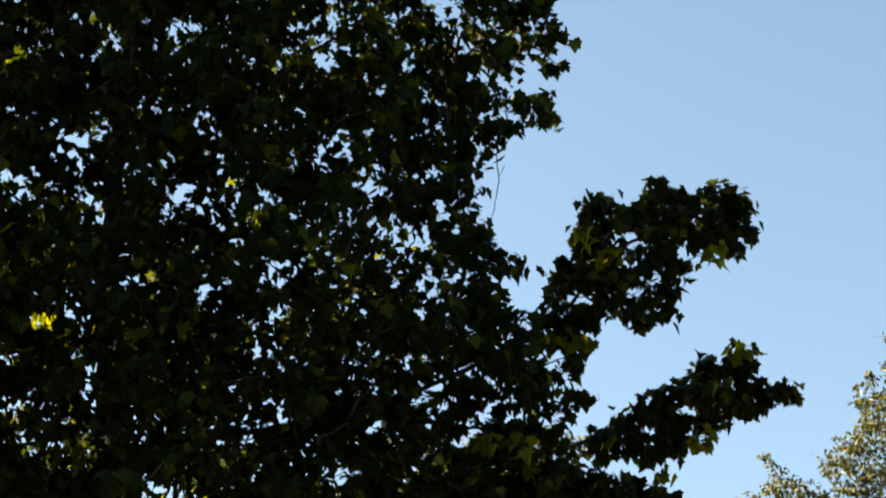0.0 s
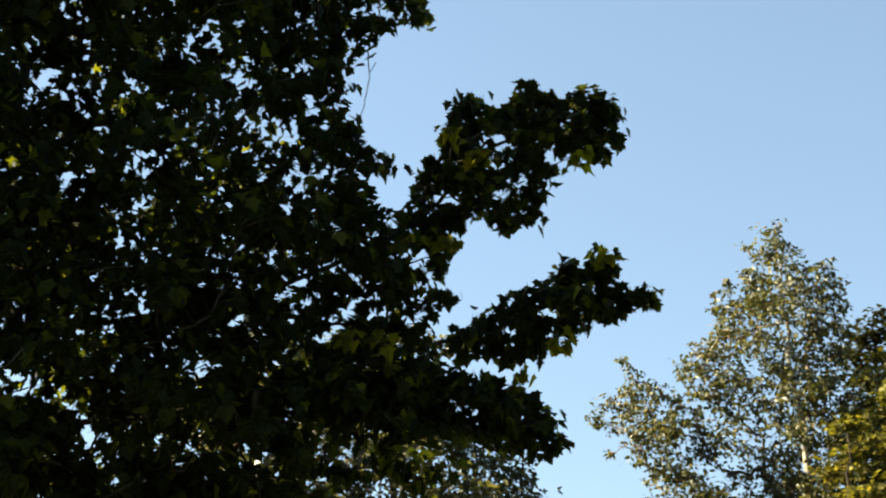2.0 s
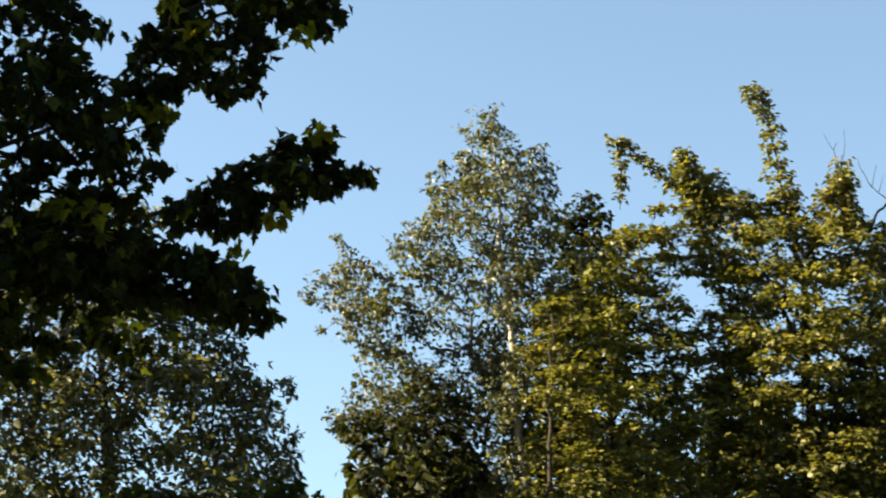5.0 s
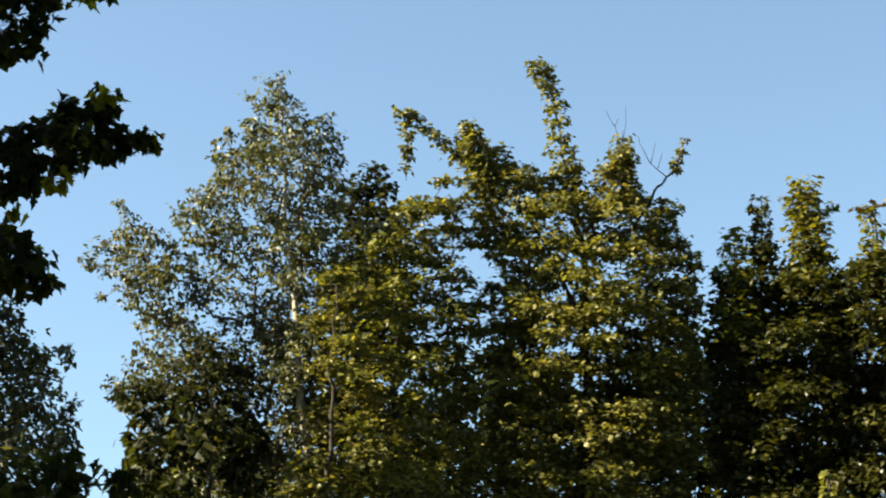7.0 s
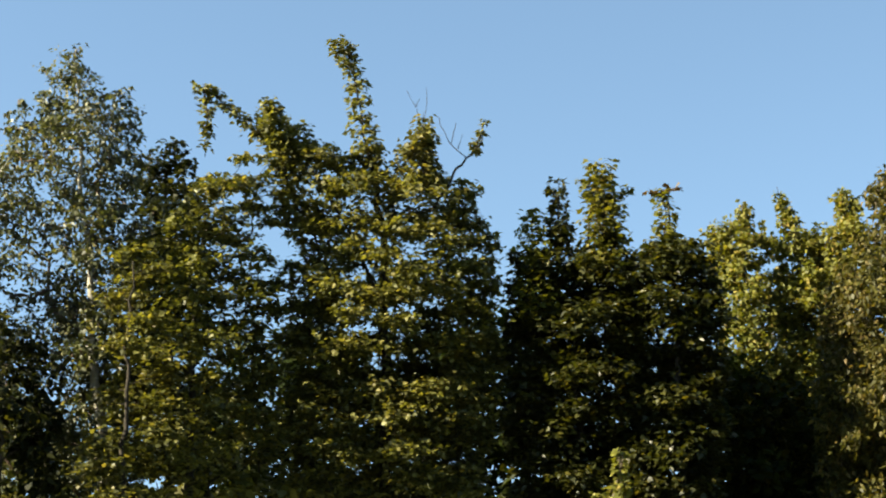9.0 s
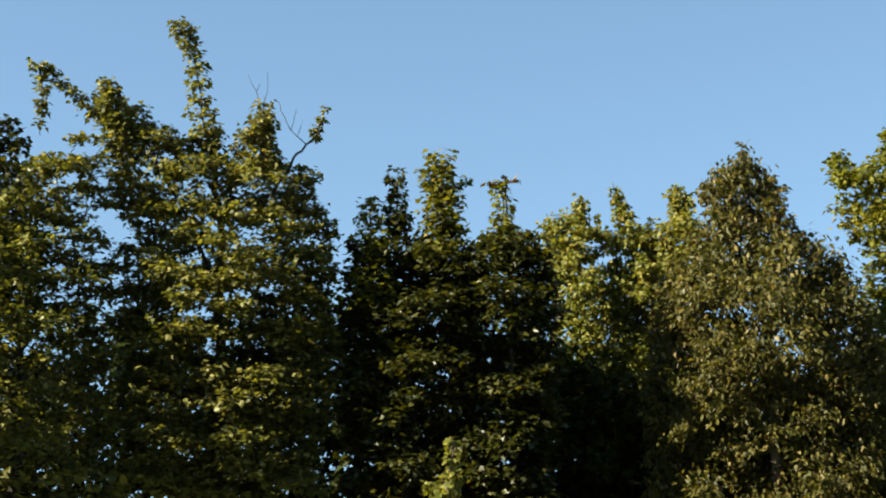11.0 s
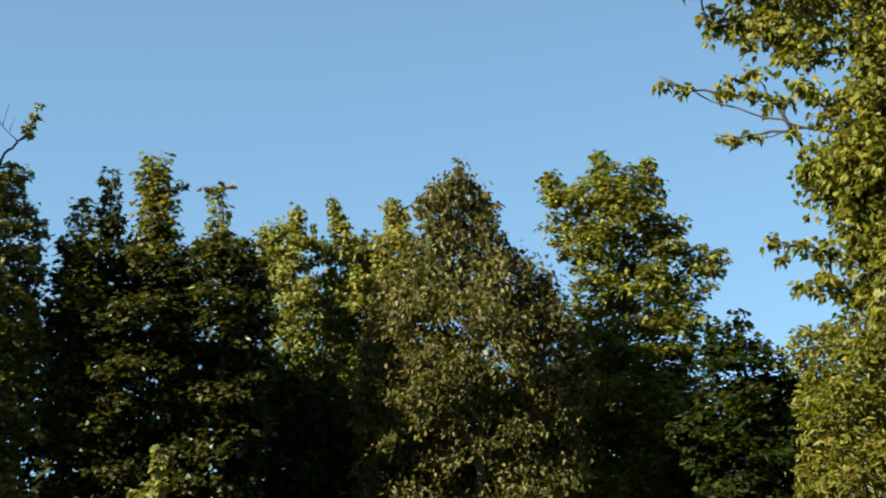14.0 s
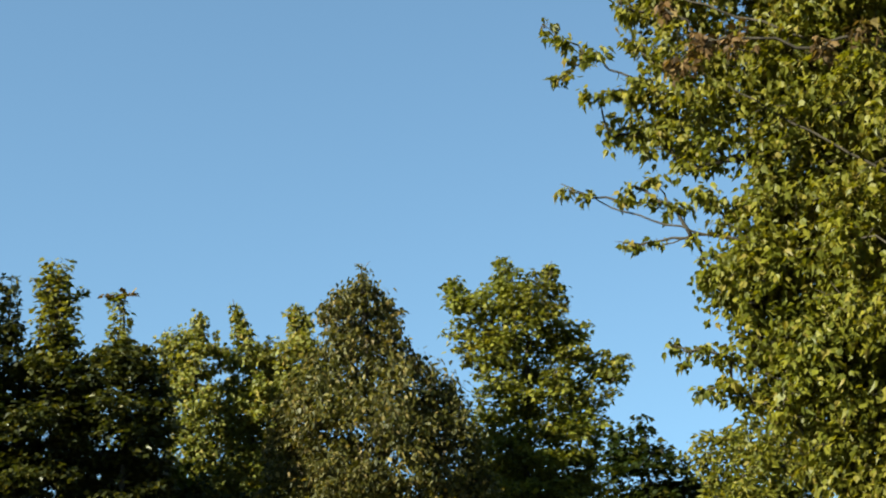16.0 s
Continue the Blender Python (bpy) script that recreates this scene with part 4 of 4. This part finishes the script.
def olive_maple_right():
    t = Tree("maple_tree", "rounded olive-green maple, sunlit on one flank", 21.56, 17.87, -50.35, MAPLE_FAR, 0.092, OLIVE_GREEN, BARK_DARK, fill=7, core=0.7, twig=0.36, droop=0.15, face=0.2, flat=0.6, loose=0.38, plate=0.66, seed=22, group="maples of the treeline", leafage="sunlit green lobed leaves")
    t.trunk([(0, 0, 0), (-0.06, 0.20, 3.49), (-0.02, 0.20, 5.78), (0.01, 0.10, 7.64), (-0.0, 0.00, 8.48)], 0.11, 0.02, "")
    t.leader([(-0.32, 0.30, 8.76), (-0.35, 0.30, 9.24)], 0.20)
    t.leader([(0.41, -0.24, 8.59), (0.49, -0.24, 9.01)], 0.20)
    t.leader([(-1.12, -0.31, 8.46), (-1.18, -0.31, 8.73)], 0.15)
    t.crown([
        (-1.29, 8.83), (-1.1, 8.87), (-1.0, 8.63), (-0.74, 8.61), (-0.59, 8.75), (-0.49, 8.99), (-0.39, 9.2), (-0.21, 9.07),
        (-0.08, 8.92), (0.0, 8.72), (0.15, 8.91), (0.33, 8.94), (0.48, 9.13), (0.61, 9.03), (0.62, 8.69), (0.77, 8.4),
        (0.62, 8.12), (0.89, 8.01), (1.14, 8.03), (1.06, 7.76), (0.96, 7.58), (1.22, 7.47), (1.32, 7.64), (1.58, 7.46),
        (1.75, 7.27), (1.73, 7.03), (1.51, 6.9), (1.45, 6.63), (1.27, 6.54), (1.35, 6.35), (1.2, 5.99), (1.09, 5.62),
        (1.12, 5.35), (1.39, 4.62), (1.49, 2.14), (-1.31, 2.15), (-1.07, 5.41), (-0.91, 6.15), (-0.82, 6.61), (-0.98, 6.9),
        (-0.7, 6.99), (-1.06, 7.33), (-1.14, 7.62), (-1.55, 7.78), (-1.46, 7.89), (-1.17, 7.96), (-1.4, 8.35),
    ], 0.39, 0.129, 1.1, fine=(-324.96, 45.11, 1.98, 41.15), lush=(6.0, 1.6))
    t.finish()


olive_maple_right()


def low_maple():
    t = Tree("maple_tree", "low dark olive maple crown with a small pointed top", 19.50, 13.99, -54.36, MAPLE_FAR, 0.105, DEEP_GREEN, BARK_DARK, fill=8.5, core=0.5, twig=0.34, droop=0.1, face=0.15, flat=0.65, loose=0.34, plate=0.62, seed=23, group="maples of the treeline", leafage="deep green lobed leaves")
    t.trunk([(0, 0, 0), (-0.04, 0.00, 4.4), (-0.03, 0.00, 5.42)], 0.07, 0.015, "")
    t.crown([
        (-0.5, 5.44), (-0.37, 5.68), (-0.26, 5.51), (-0.17, 5.71), (-0.05, 5.67), (0.05, 5.42), (0.31, 5.17), (0.5, 5.09),
        (0.76, 4.76), (0.7, 1.52), (-1.1, 1.56), (-0.64, 4.97),
    ], 0.32, 0.111, 0.7, fine=(-157.73, 45.93, 2.13, 27.42))
    t.finish()


low_maple()


def low_lime():
    t = Tree("lime_tree", "green lime crown beside the large broadleaf tree", 16.06, 10.15, -57.69, POINTED, 0.09, BROAD_GREEN, BARK_DARK, fill=9.5, twig=0.3, seed=24, group="", leafage="bright green drooping leaves")
    t.trunk([(0, 0, 0), (-0.06, 0.00, 3.47), (0.0, 0.00, 4.45)], 0.07, 0.015, "")
    t.crown([
        (-0.74, 4.42), (-0.6, 4.7), (-0.23, 4.62), (-0.1, 4.74), (0.27, 4.75), (0.58, 4.86), (0.92, 4.47), (0.73, 1.51),
        (-0.79, 1.54), (-0.5, 4.16), (-0.65, 4.3),
    ], 0.26, 0.088, 0.7, fine=(-204.22, 31.72, 1.98, 34.8))
    t.finish()


low_lime()


def sapling():
    t = Tree("maple_sapling", "small sunlit yellow-green sapling tip before the dark trees", 9.37, 13.58, -34.59, MAPLE_FAR, 0.075, YELLOW_GREEN, BARK, fill=9.5, twig=0.28, seed=25, group="", leafage="light yellow-green leaves")
    t.trunk([(0, 0, 0), (0.02, 0.00, 1.93), (0.03, 0.00, 2.72), (0.05, 0.00, 3.13)], 0.03, 0.005, "")
    t.leader([(0.01, 0.00, 2.56), (0.04, 0.00, 2.88), (0.06, 0.00, 3.15)], 0.15, tiers=0.09)
    t.clump(-0.08, 0.14, 2.66, 0.14, 0.11)
    t.clump(0.07, 0.05, 2.76, 0.10, 0.11)
    t.clump(-0.07, -0.1, 2.36, 0.17, 0.16)
    t.clump(0.02, 0.04, 1.98, 0.22, 0.2)
    t.clump(-0.18, 0.13, 1.48, 0.28, 0.24)
    t.finish()


sapling()


def near_broadleaf():
    t = Tree("maple_tree", "large bright green maple with drooping leaves, some turned brown", 8.77, 3.90, -66.03, LOBED, 0.057, BROAD_GREEN, BARK_DARK, fill=8.2, core=0.9, twig=0.34, droop=0.95, face=0.55, up=0.1, loose=0.42, seed=26, group="", leafage="bright green drooping leaves")
    t.trunk([(0, 0, 0), (-0.03, 0.00, 2.63), (0.07, 0.00, 3.85), (0.24, 0.00, 5.15), (0.42, 0.00, 6.9)], 0.17, 0.03, "")
    t.crown([
        (-1.34, 6.5), (-2.07, 6.02), (-2.08, 5.81), (-1.98, 5.7), (-1.8, 5.69), (-1.81, 5.55), (-2.05, 5.64), (-2.02, 5.54),
        (-1.92, 5.44), (-1.86, 5.35), (-2.0, 5.32), (-2.07, 5.27), (-2.03, 5.14), (-2.15, 5.09), (-2.22, 5.02), (-2.14, 4.94),
        (-2.02, 4.94), (-1.92, 4.8), (-1.83, 4.88), (-1.72, 4.71), (-1.56, 4.65), (-1.36, 4.68), (-1.22, 4.7), (-1.1, 6.45),
    ], 0.18, 0.063, 1.2, fill=0.62, single=True)
    t.crown([
        (-0.2, 7.11), (-1.11, 6.84), (-1.25, 4.74), (-1.33, 4.57), (-1.47, 4.54), (-1.44, 4.4), (-1.38, 4.29), (-1.49, 4.25),
        (-1.6, 4.19), (-1.59, 4.09), (-1.65, 4.01), (-1.56, 3.92), (-1.48, 3.81), (-1.42, 3.74), (-1.46, 3.64), (-1.37, 3.54),
        (-1.44, 3.41), (-1.48, 3.32), (-1.42, 3.25), (-1.27, 3.17), (-1.12, 3.04), (-0.99, 2.84), (-0.93, 2.38), (-0.88, 0.93),
        (0.03, 0.66), (0.65, 1.46), (1.17, 3.43), (1.09, 6.04), (0.61, 7.16),
    ], 0.20, 0.070, 1.2, fine=(-6.47, -0.2, 2.64, 7.1), sep=0.64)
    t.crown([
        (-1.18, 5.9), (-1.23, 5.51), (-1.16, 5.07), (-0.95, 4.89), (-0.9, 4.49), (-0.91, 4.12), (-0.96, 3.96), (-0.91, 3.75),
        (-0.99, 3.6), (-0.86, 3.3), (-0.81, 3.11), (-0.5, 2.97), (-0.3, 4.0), (-0.4, 5.9),
    ], 0.20, 0.08, 0.7)
    for x, z, r in ((-1.5, 5.05, 0.12), (-1.37, 5.13, 0.13), (-1.21, 5.14, 0.11), (-0.75, 5.01, 0.10), (-0.54, 5.04, 0.12), (-1.58, 5.37, 0.07)):
        t.clump(x, -0.9, z, r, 0.7 * r, 0.7, mat=DRY_LEAF)
    t.clump(-0.9, -0.12, 2.83, 0.16, 0.13)
    t.clump(-0.74, 0.11, 2.89, 0.16, 0.13)
    t.clump(-0.84, 0.07, 3.01, 0.13, 0.10)
    t.clump(-1.09, 0.18, 2.93, 0.13, 0.10)
    t.clump(-1.01, 0.14, 2.71, 0.16, 0.13)
    t.clump(-0.69, -0.19, 2.62, 0.19, 0.12)
    t.clump(-2.37, -0.15, 5.58, 0.09, 0.06, 1.1, single=True)
    t.clump(-2.54, 0.18, 5.82, 0.06, 0.04, 1.1, single=True)
    t.clump(-2.13, -0.19, 5.44, 0.11, 0.05, 1.1, single=True)
    t.clump(-2.4, 0.02, 5.4, 0.10, 0.04, 1.1, single=True)
    t.clump(-2.15, -0.2, 5.17, 0.10, 0.05, 1.1, single=True)
    t.clump(-2.32, 0.13, 5.58, 0.08, 0.05, 1.1, single=True)
    t.clump(-2.09, 0.14, 5.31, 0.08, 0.06, 1.1, single=True)
    t.clump(-2.35, -0.1, 4.64, 0.08, 0.03, 1.1, single=True)
    t.clump(-2.23, -0.1, 4.58, 0.07, 0.03, 1.1, single=True)
    t.clump(-2.04, -0.1, 4.54, 0.09, 0.04, 1.1, single=True)
    t.clump(-1.85, -0.1, 4.53, 0.08, 0.06, 1.1, single=True)
    t.clump(-1.74, -0.1, 4.45, 0.13, 0.05, 1.1, single=True)
    t.clump(-1.51, -0.1, 4.46, 0.13, 0.06, 1.1, single=True)
    t.clump(-1.59, -0.1, 4.53, 0.11, 0.05, 1.1, single=True)
    t.clump(-1.83, -0.1, 4.63, 0.08, 0.05, 1.1, single=True)
    t.clump(-1.96, -0.1, 4.62, 0.06, 0.04, 1.1, single=True)
    t.clump(-1.46, -0.1, 4.33, 0.09, 0.05, 1.1, single=True)
    t.clump(-2.05, -0.1, 4.28, 0.05, 0.03, 1.1, single=True)
    t.clump(-1.98, -0.1, 4.25, 0.03, 0.03, 1.1, single=True)
    t.clump(-1.79, -0.1, 3.65, 0.06, 0.03, 1.1, single=True)
    t.clump(-1.68, -0.1, 3.6, 0.11, 0.05, 1.1, single=True)
    t.clump(-1.47, -0.1, 3.53, 0.12, 0.08, 1.1, single=True)
    t.clump(-1.61, -0.1, 3.37, 0.08, 0.05, 1.1, single=True)
    t.clump(-1.72, -0.1, 3.52, 0.05, 0.04, 1.1, single=True)
    t.clump(-1.47, -0.1, 3.37, 0.11, 0.07, 1.1, single=True)
    t.clump(-1.86, -0.1, 4.27, 0.03, 0.02, 1.1, single=True)
    t.clump(-1.64, -0.1, 4.26, 0.03, 0.03, 1.1, single=True)
    t.limb([(0.04, -0.10, 3.52), (-0.49, -0.10, 3.95), (-1.4, -0.10, 4.23), (-1.79, -0.10, 4.36), (-2.19, -0.10, 4.56), (-2.41, -0.10, 4.69)], 0.011, 0.003)
    t.limb([(-1.4, -0.10, 4.23), (-1.6, -0.10, 4.29), (-1.76, -0.10, 4.25), (-1.9, -0.10, 4.24), (-2.1, -0.10, 4.3)], 0.006, 0.002)
    t.limb([(0.07, 0.00, 3.85), (-0.74, 0.00, 4.7), (-1.37, 0.00, 5.03), (-2.07, 0.00, 5.38), (-2.3, 0.00, 5.59), (-2.51, 0.00, 5.77)], 0.013, 0.003)
    t.limb([(0.12, -0.30, 4.24), (-0.37, -0.30, 5.03), (-0.97, -0.30, 5.36), (-1.35, -0.30, 5.56), (-1.67, -0.30, 5.72)], 0.013, 0.004)
    t.limb([(0.13, -0.20, 4.43), (-0.68, -0.20, 5.11), (-1.15, -0.20, 5.3), (-1.64, -0.20, 5.5)], 0.01, 0.004)
    t.limb([(0.09, -0.50, 3.97), (-0.53, -0.50, 4.42), (-0.99, -0.50, 4.76), (-1.32, -0.50, 5.02)], 0.01, 0.004)
    t.limb([(-0.05, -0.10, 2.68), (-0.85, -0.10, 3.22), (-1.39, -0.10, 3.49), (-1.83, -0.10, 3.65)], 0.011, 0.003)
    t.finish()


near_broadleaf()


def hazel_one():
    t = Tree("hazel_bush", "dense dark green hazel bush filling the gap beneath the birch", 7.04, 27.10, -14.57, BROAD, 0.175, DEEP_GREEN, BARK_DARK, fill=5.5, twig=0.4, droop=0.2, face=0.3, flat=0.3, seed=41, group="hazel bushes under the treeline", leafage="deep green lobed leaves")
    t.trunk([(0, 0, 0), (0.02, 0.00, 3.97), (0.01, 0.00, 4.61)], 0.05, 0.012, "")
    t.crown([
        (-1.47, 2.51), (-1.52, 3.67), (-1.24, 4.5), (-0.71, 5.01), (-0.17, 5.26), (0.14, 5.45), (0.78, 4.95), (1.34, 4.46),
        (1.59, 3.64), (1.63, 2.56),
    ], 0.57, 0.222, 0.8)
    t.finish()


hazel_one()


def hazel_two():
    t = Tree("hazel_bush", "dense dark hazel bush behind the olive maples", 11.61, 26.57, -23.61, BROAD, 0.175, DEEP_GREEN, BARK_DARK, fill=5.5, twig=0.4, droop=0.2, face=0.3, flat=0.3, seed=42, group="hazel bushes under the treeline", leafage="deep green lobed leaves")
    t.trunk([(0, 0, 0), (-0.01, 0.00, 4.12), (0.01, 0.00, 5.73)], 0.05, 0.012, "")
    t.crown([
        (-2.08, 2.61), (-2.09, 4.77), (-1.68, 5.63), (-0.94, 6.16), (-0.2, 6.41), (0.23, 6.6), (1.05, 6.06), (1.77, 5.54),
        (2.05, 4.69), (2.04, 2.66),
    ], 0.59, 0.230, 0.8)
    t.finish()


hazel_two()


def hazel_three():
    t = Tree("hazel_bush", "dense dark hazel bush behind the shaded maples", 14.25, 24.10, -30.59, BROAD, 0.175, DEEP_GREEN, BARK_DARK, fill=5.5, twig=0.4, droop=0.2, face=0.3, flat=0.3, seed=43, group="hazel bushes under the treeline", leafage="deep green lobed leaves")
    t.trunk([(0, 0, 0), (0.03, 0.00, 3.04), (-0.06, 0.00, 5.87)], 0.05, 0.012, "")
    t.crown([
        (-1.77, 1.62), (-1.92, 4.91), (-1.57, 5.75), (-0.93, 6.27), (-0.27, 6.52), (0.11, 6.72), (0.9, 6.22), (1.59, 5.72),
        (1.9, 4.89), (1.99, 1.62),
    ], 0.57, 0.222, 0.8)
    t.finish()


hazel_three()


def hazel_four():
    # dark bush set before the yellow-green maples, standing in for shade low down
    t = Tree("hazel_bush", "broad dark hazel bush added as painted shade low before the yellow-green maples", 16.33, 21.00, -37.88, BROAD, 0.175, DEEP_GREEN, BARK_DARK, fill=5.5, twig=0.4, droop=0.2, face=0.3, flat=0.3, seed=44, group="hazel bushes under the treeline", leafage="deep green lobed leaves")
    t.trunk([(0, 0, 0), (0.0, 0.00, 2.98), (-0.0, 0.00, 4.95)], 0.05, 0.012, "")
    t.crown([
        (-1.71, 1.62), (-1.75, 4.06), (-1.41, 4.86), (-0.8, 5.35), (-0.18, 5.57), (0.17, 5.75), (0.88, 5.26), (1.49, 4.78),
        (1.75, 3.98), (1.77, 1.62),
    ], 0.54, 0.211, 0.8)
    t.finish()


hazel_four()


def hazel_five():
    t = Tree("hazel_bush", "dark hazel bush behind the bronzed pear tree", 19.82, 21.71, -42.39, BROAD, 0.175, DEEP_GREEN, BARK_DARK, fill=7.0, twig=0.4, droop=0.2, face=0.3, flat=0.3, seed=45, group="hazel bushes under the treeline", leafage="deep green lobed leaves")
    t.trunk([(0, 0, 0), (-0.01, 0.00, 3.13), (0.02, 0.00, 5.54)], 0.05, 0.012, "")
    t.crown([
        (-2.22, 1.63), (-2.23, 4.58), (-1.78, 5.46), (-0.99, 5.99), (-0.2, 6.23), (0.25, 6.43), (1.14, 5.88), (1.91, 5.33),
        (2.22, 4.46), (2.18, 1.63),
    ], 0.60, 0.233, 0.8)
    t.finish()


hazel_five()


def hazel_six():
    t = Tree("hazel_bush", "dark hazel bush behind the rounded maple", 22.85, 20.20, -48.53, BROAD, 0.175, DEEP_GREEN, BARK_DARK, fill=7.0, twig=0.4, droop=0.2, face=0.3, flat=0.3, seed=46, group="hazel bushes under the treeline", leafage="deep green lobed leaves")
    t.trunk([(0, 0, 0), (-0.03, 0.00, 3.17), (0.04, 0.00, 5.24)], 0.05, 0.012, "")
    t.crown([
        (-2.52, 1.63), (-2.47, 4.28), (-1.95, 5.18), (-1.06, 5.71), (-0.19, 5.95), (0.31, 6.14), (1.27, 5.56), (2.09, 5.0),
        (2.41, 4.11), (2.33, 1.63),
    ], 0.62, 0.241, 0.8)
    t.finish()


hazel_six()


def hazel_seven():
    t = Tree("hazel_bush", "dark hazel bush behind the low maples", 22.39, 15.09, -56.03, BROAD, 0.175, DEEP_GREEN, BARK_DARK, fill=7.0, twig=0.4, droop=0.2, face=0.3, flat=0.3, seed=47, group="hazel bushes under the treeline", leafage="deep green lobed leaves")
    t.trunk([(0, 0, 0), (-0.05, 0.00, 4.72), (-0.07, 0.00, 4.46)], 0.05, 0.012, "")
    t.crown([
        (-2.21, 1.47), (-2.12, 3.67), (-1.68, 4.43), (-0.95, 4.89), (-0.23, 5.08), (0.18, 5.24), (0.94, 4.72), (1.59, 4.22),
        (1.82, 3.45), (1.69, 1.39),
    ], 0.55, 0.214, 0.8)
    t.finish()


hazel_seven()
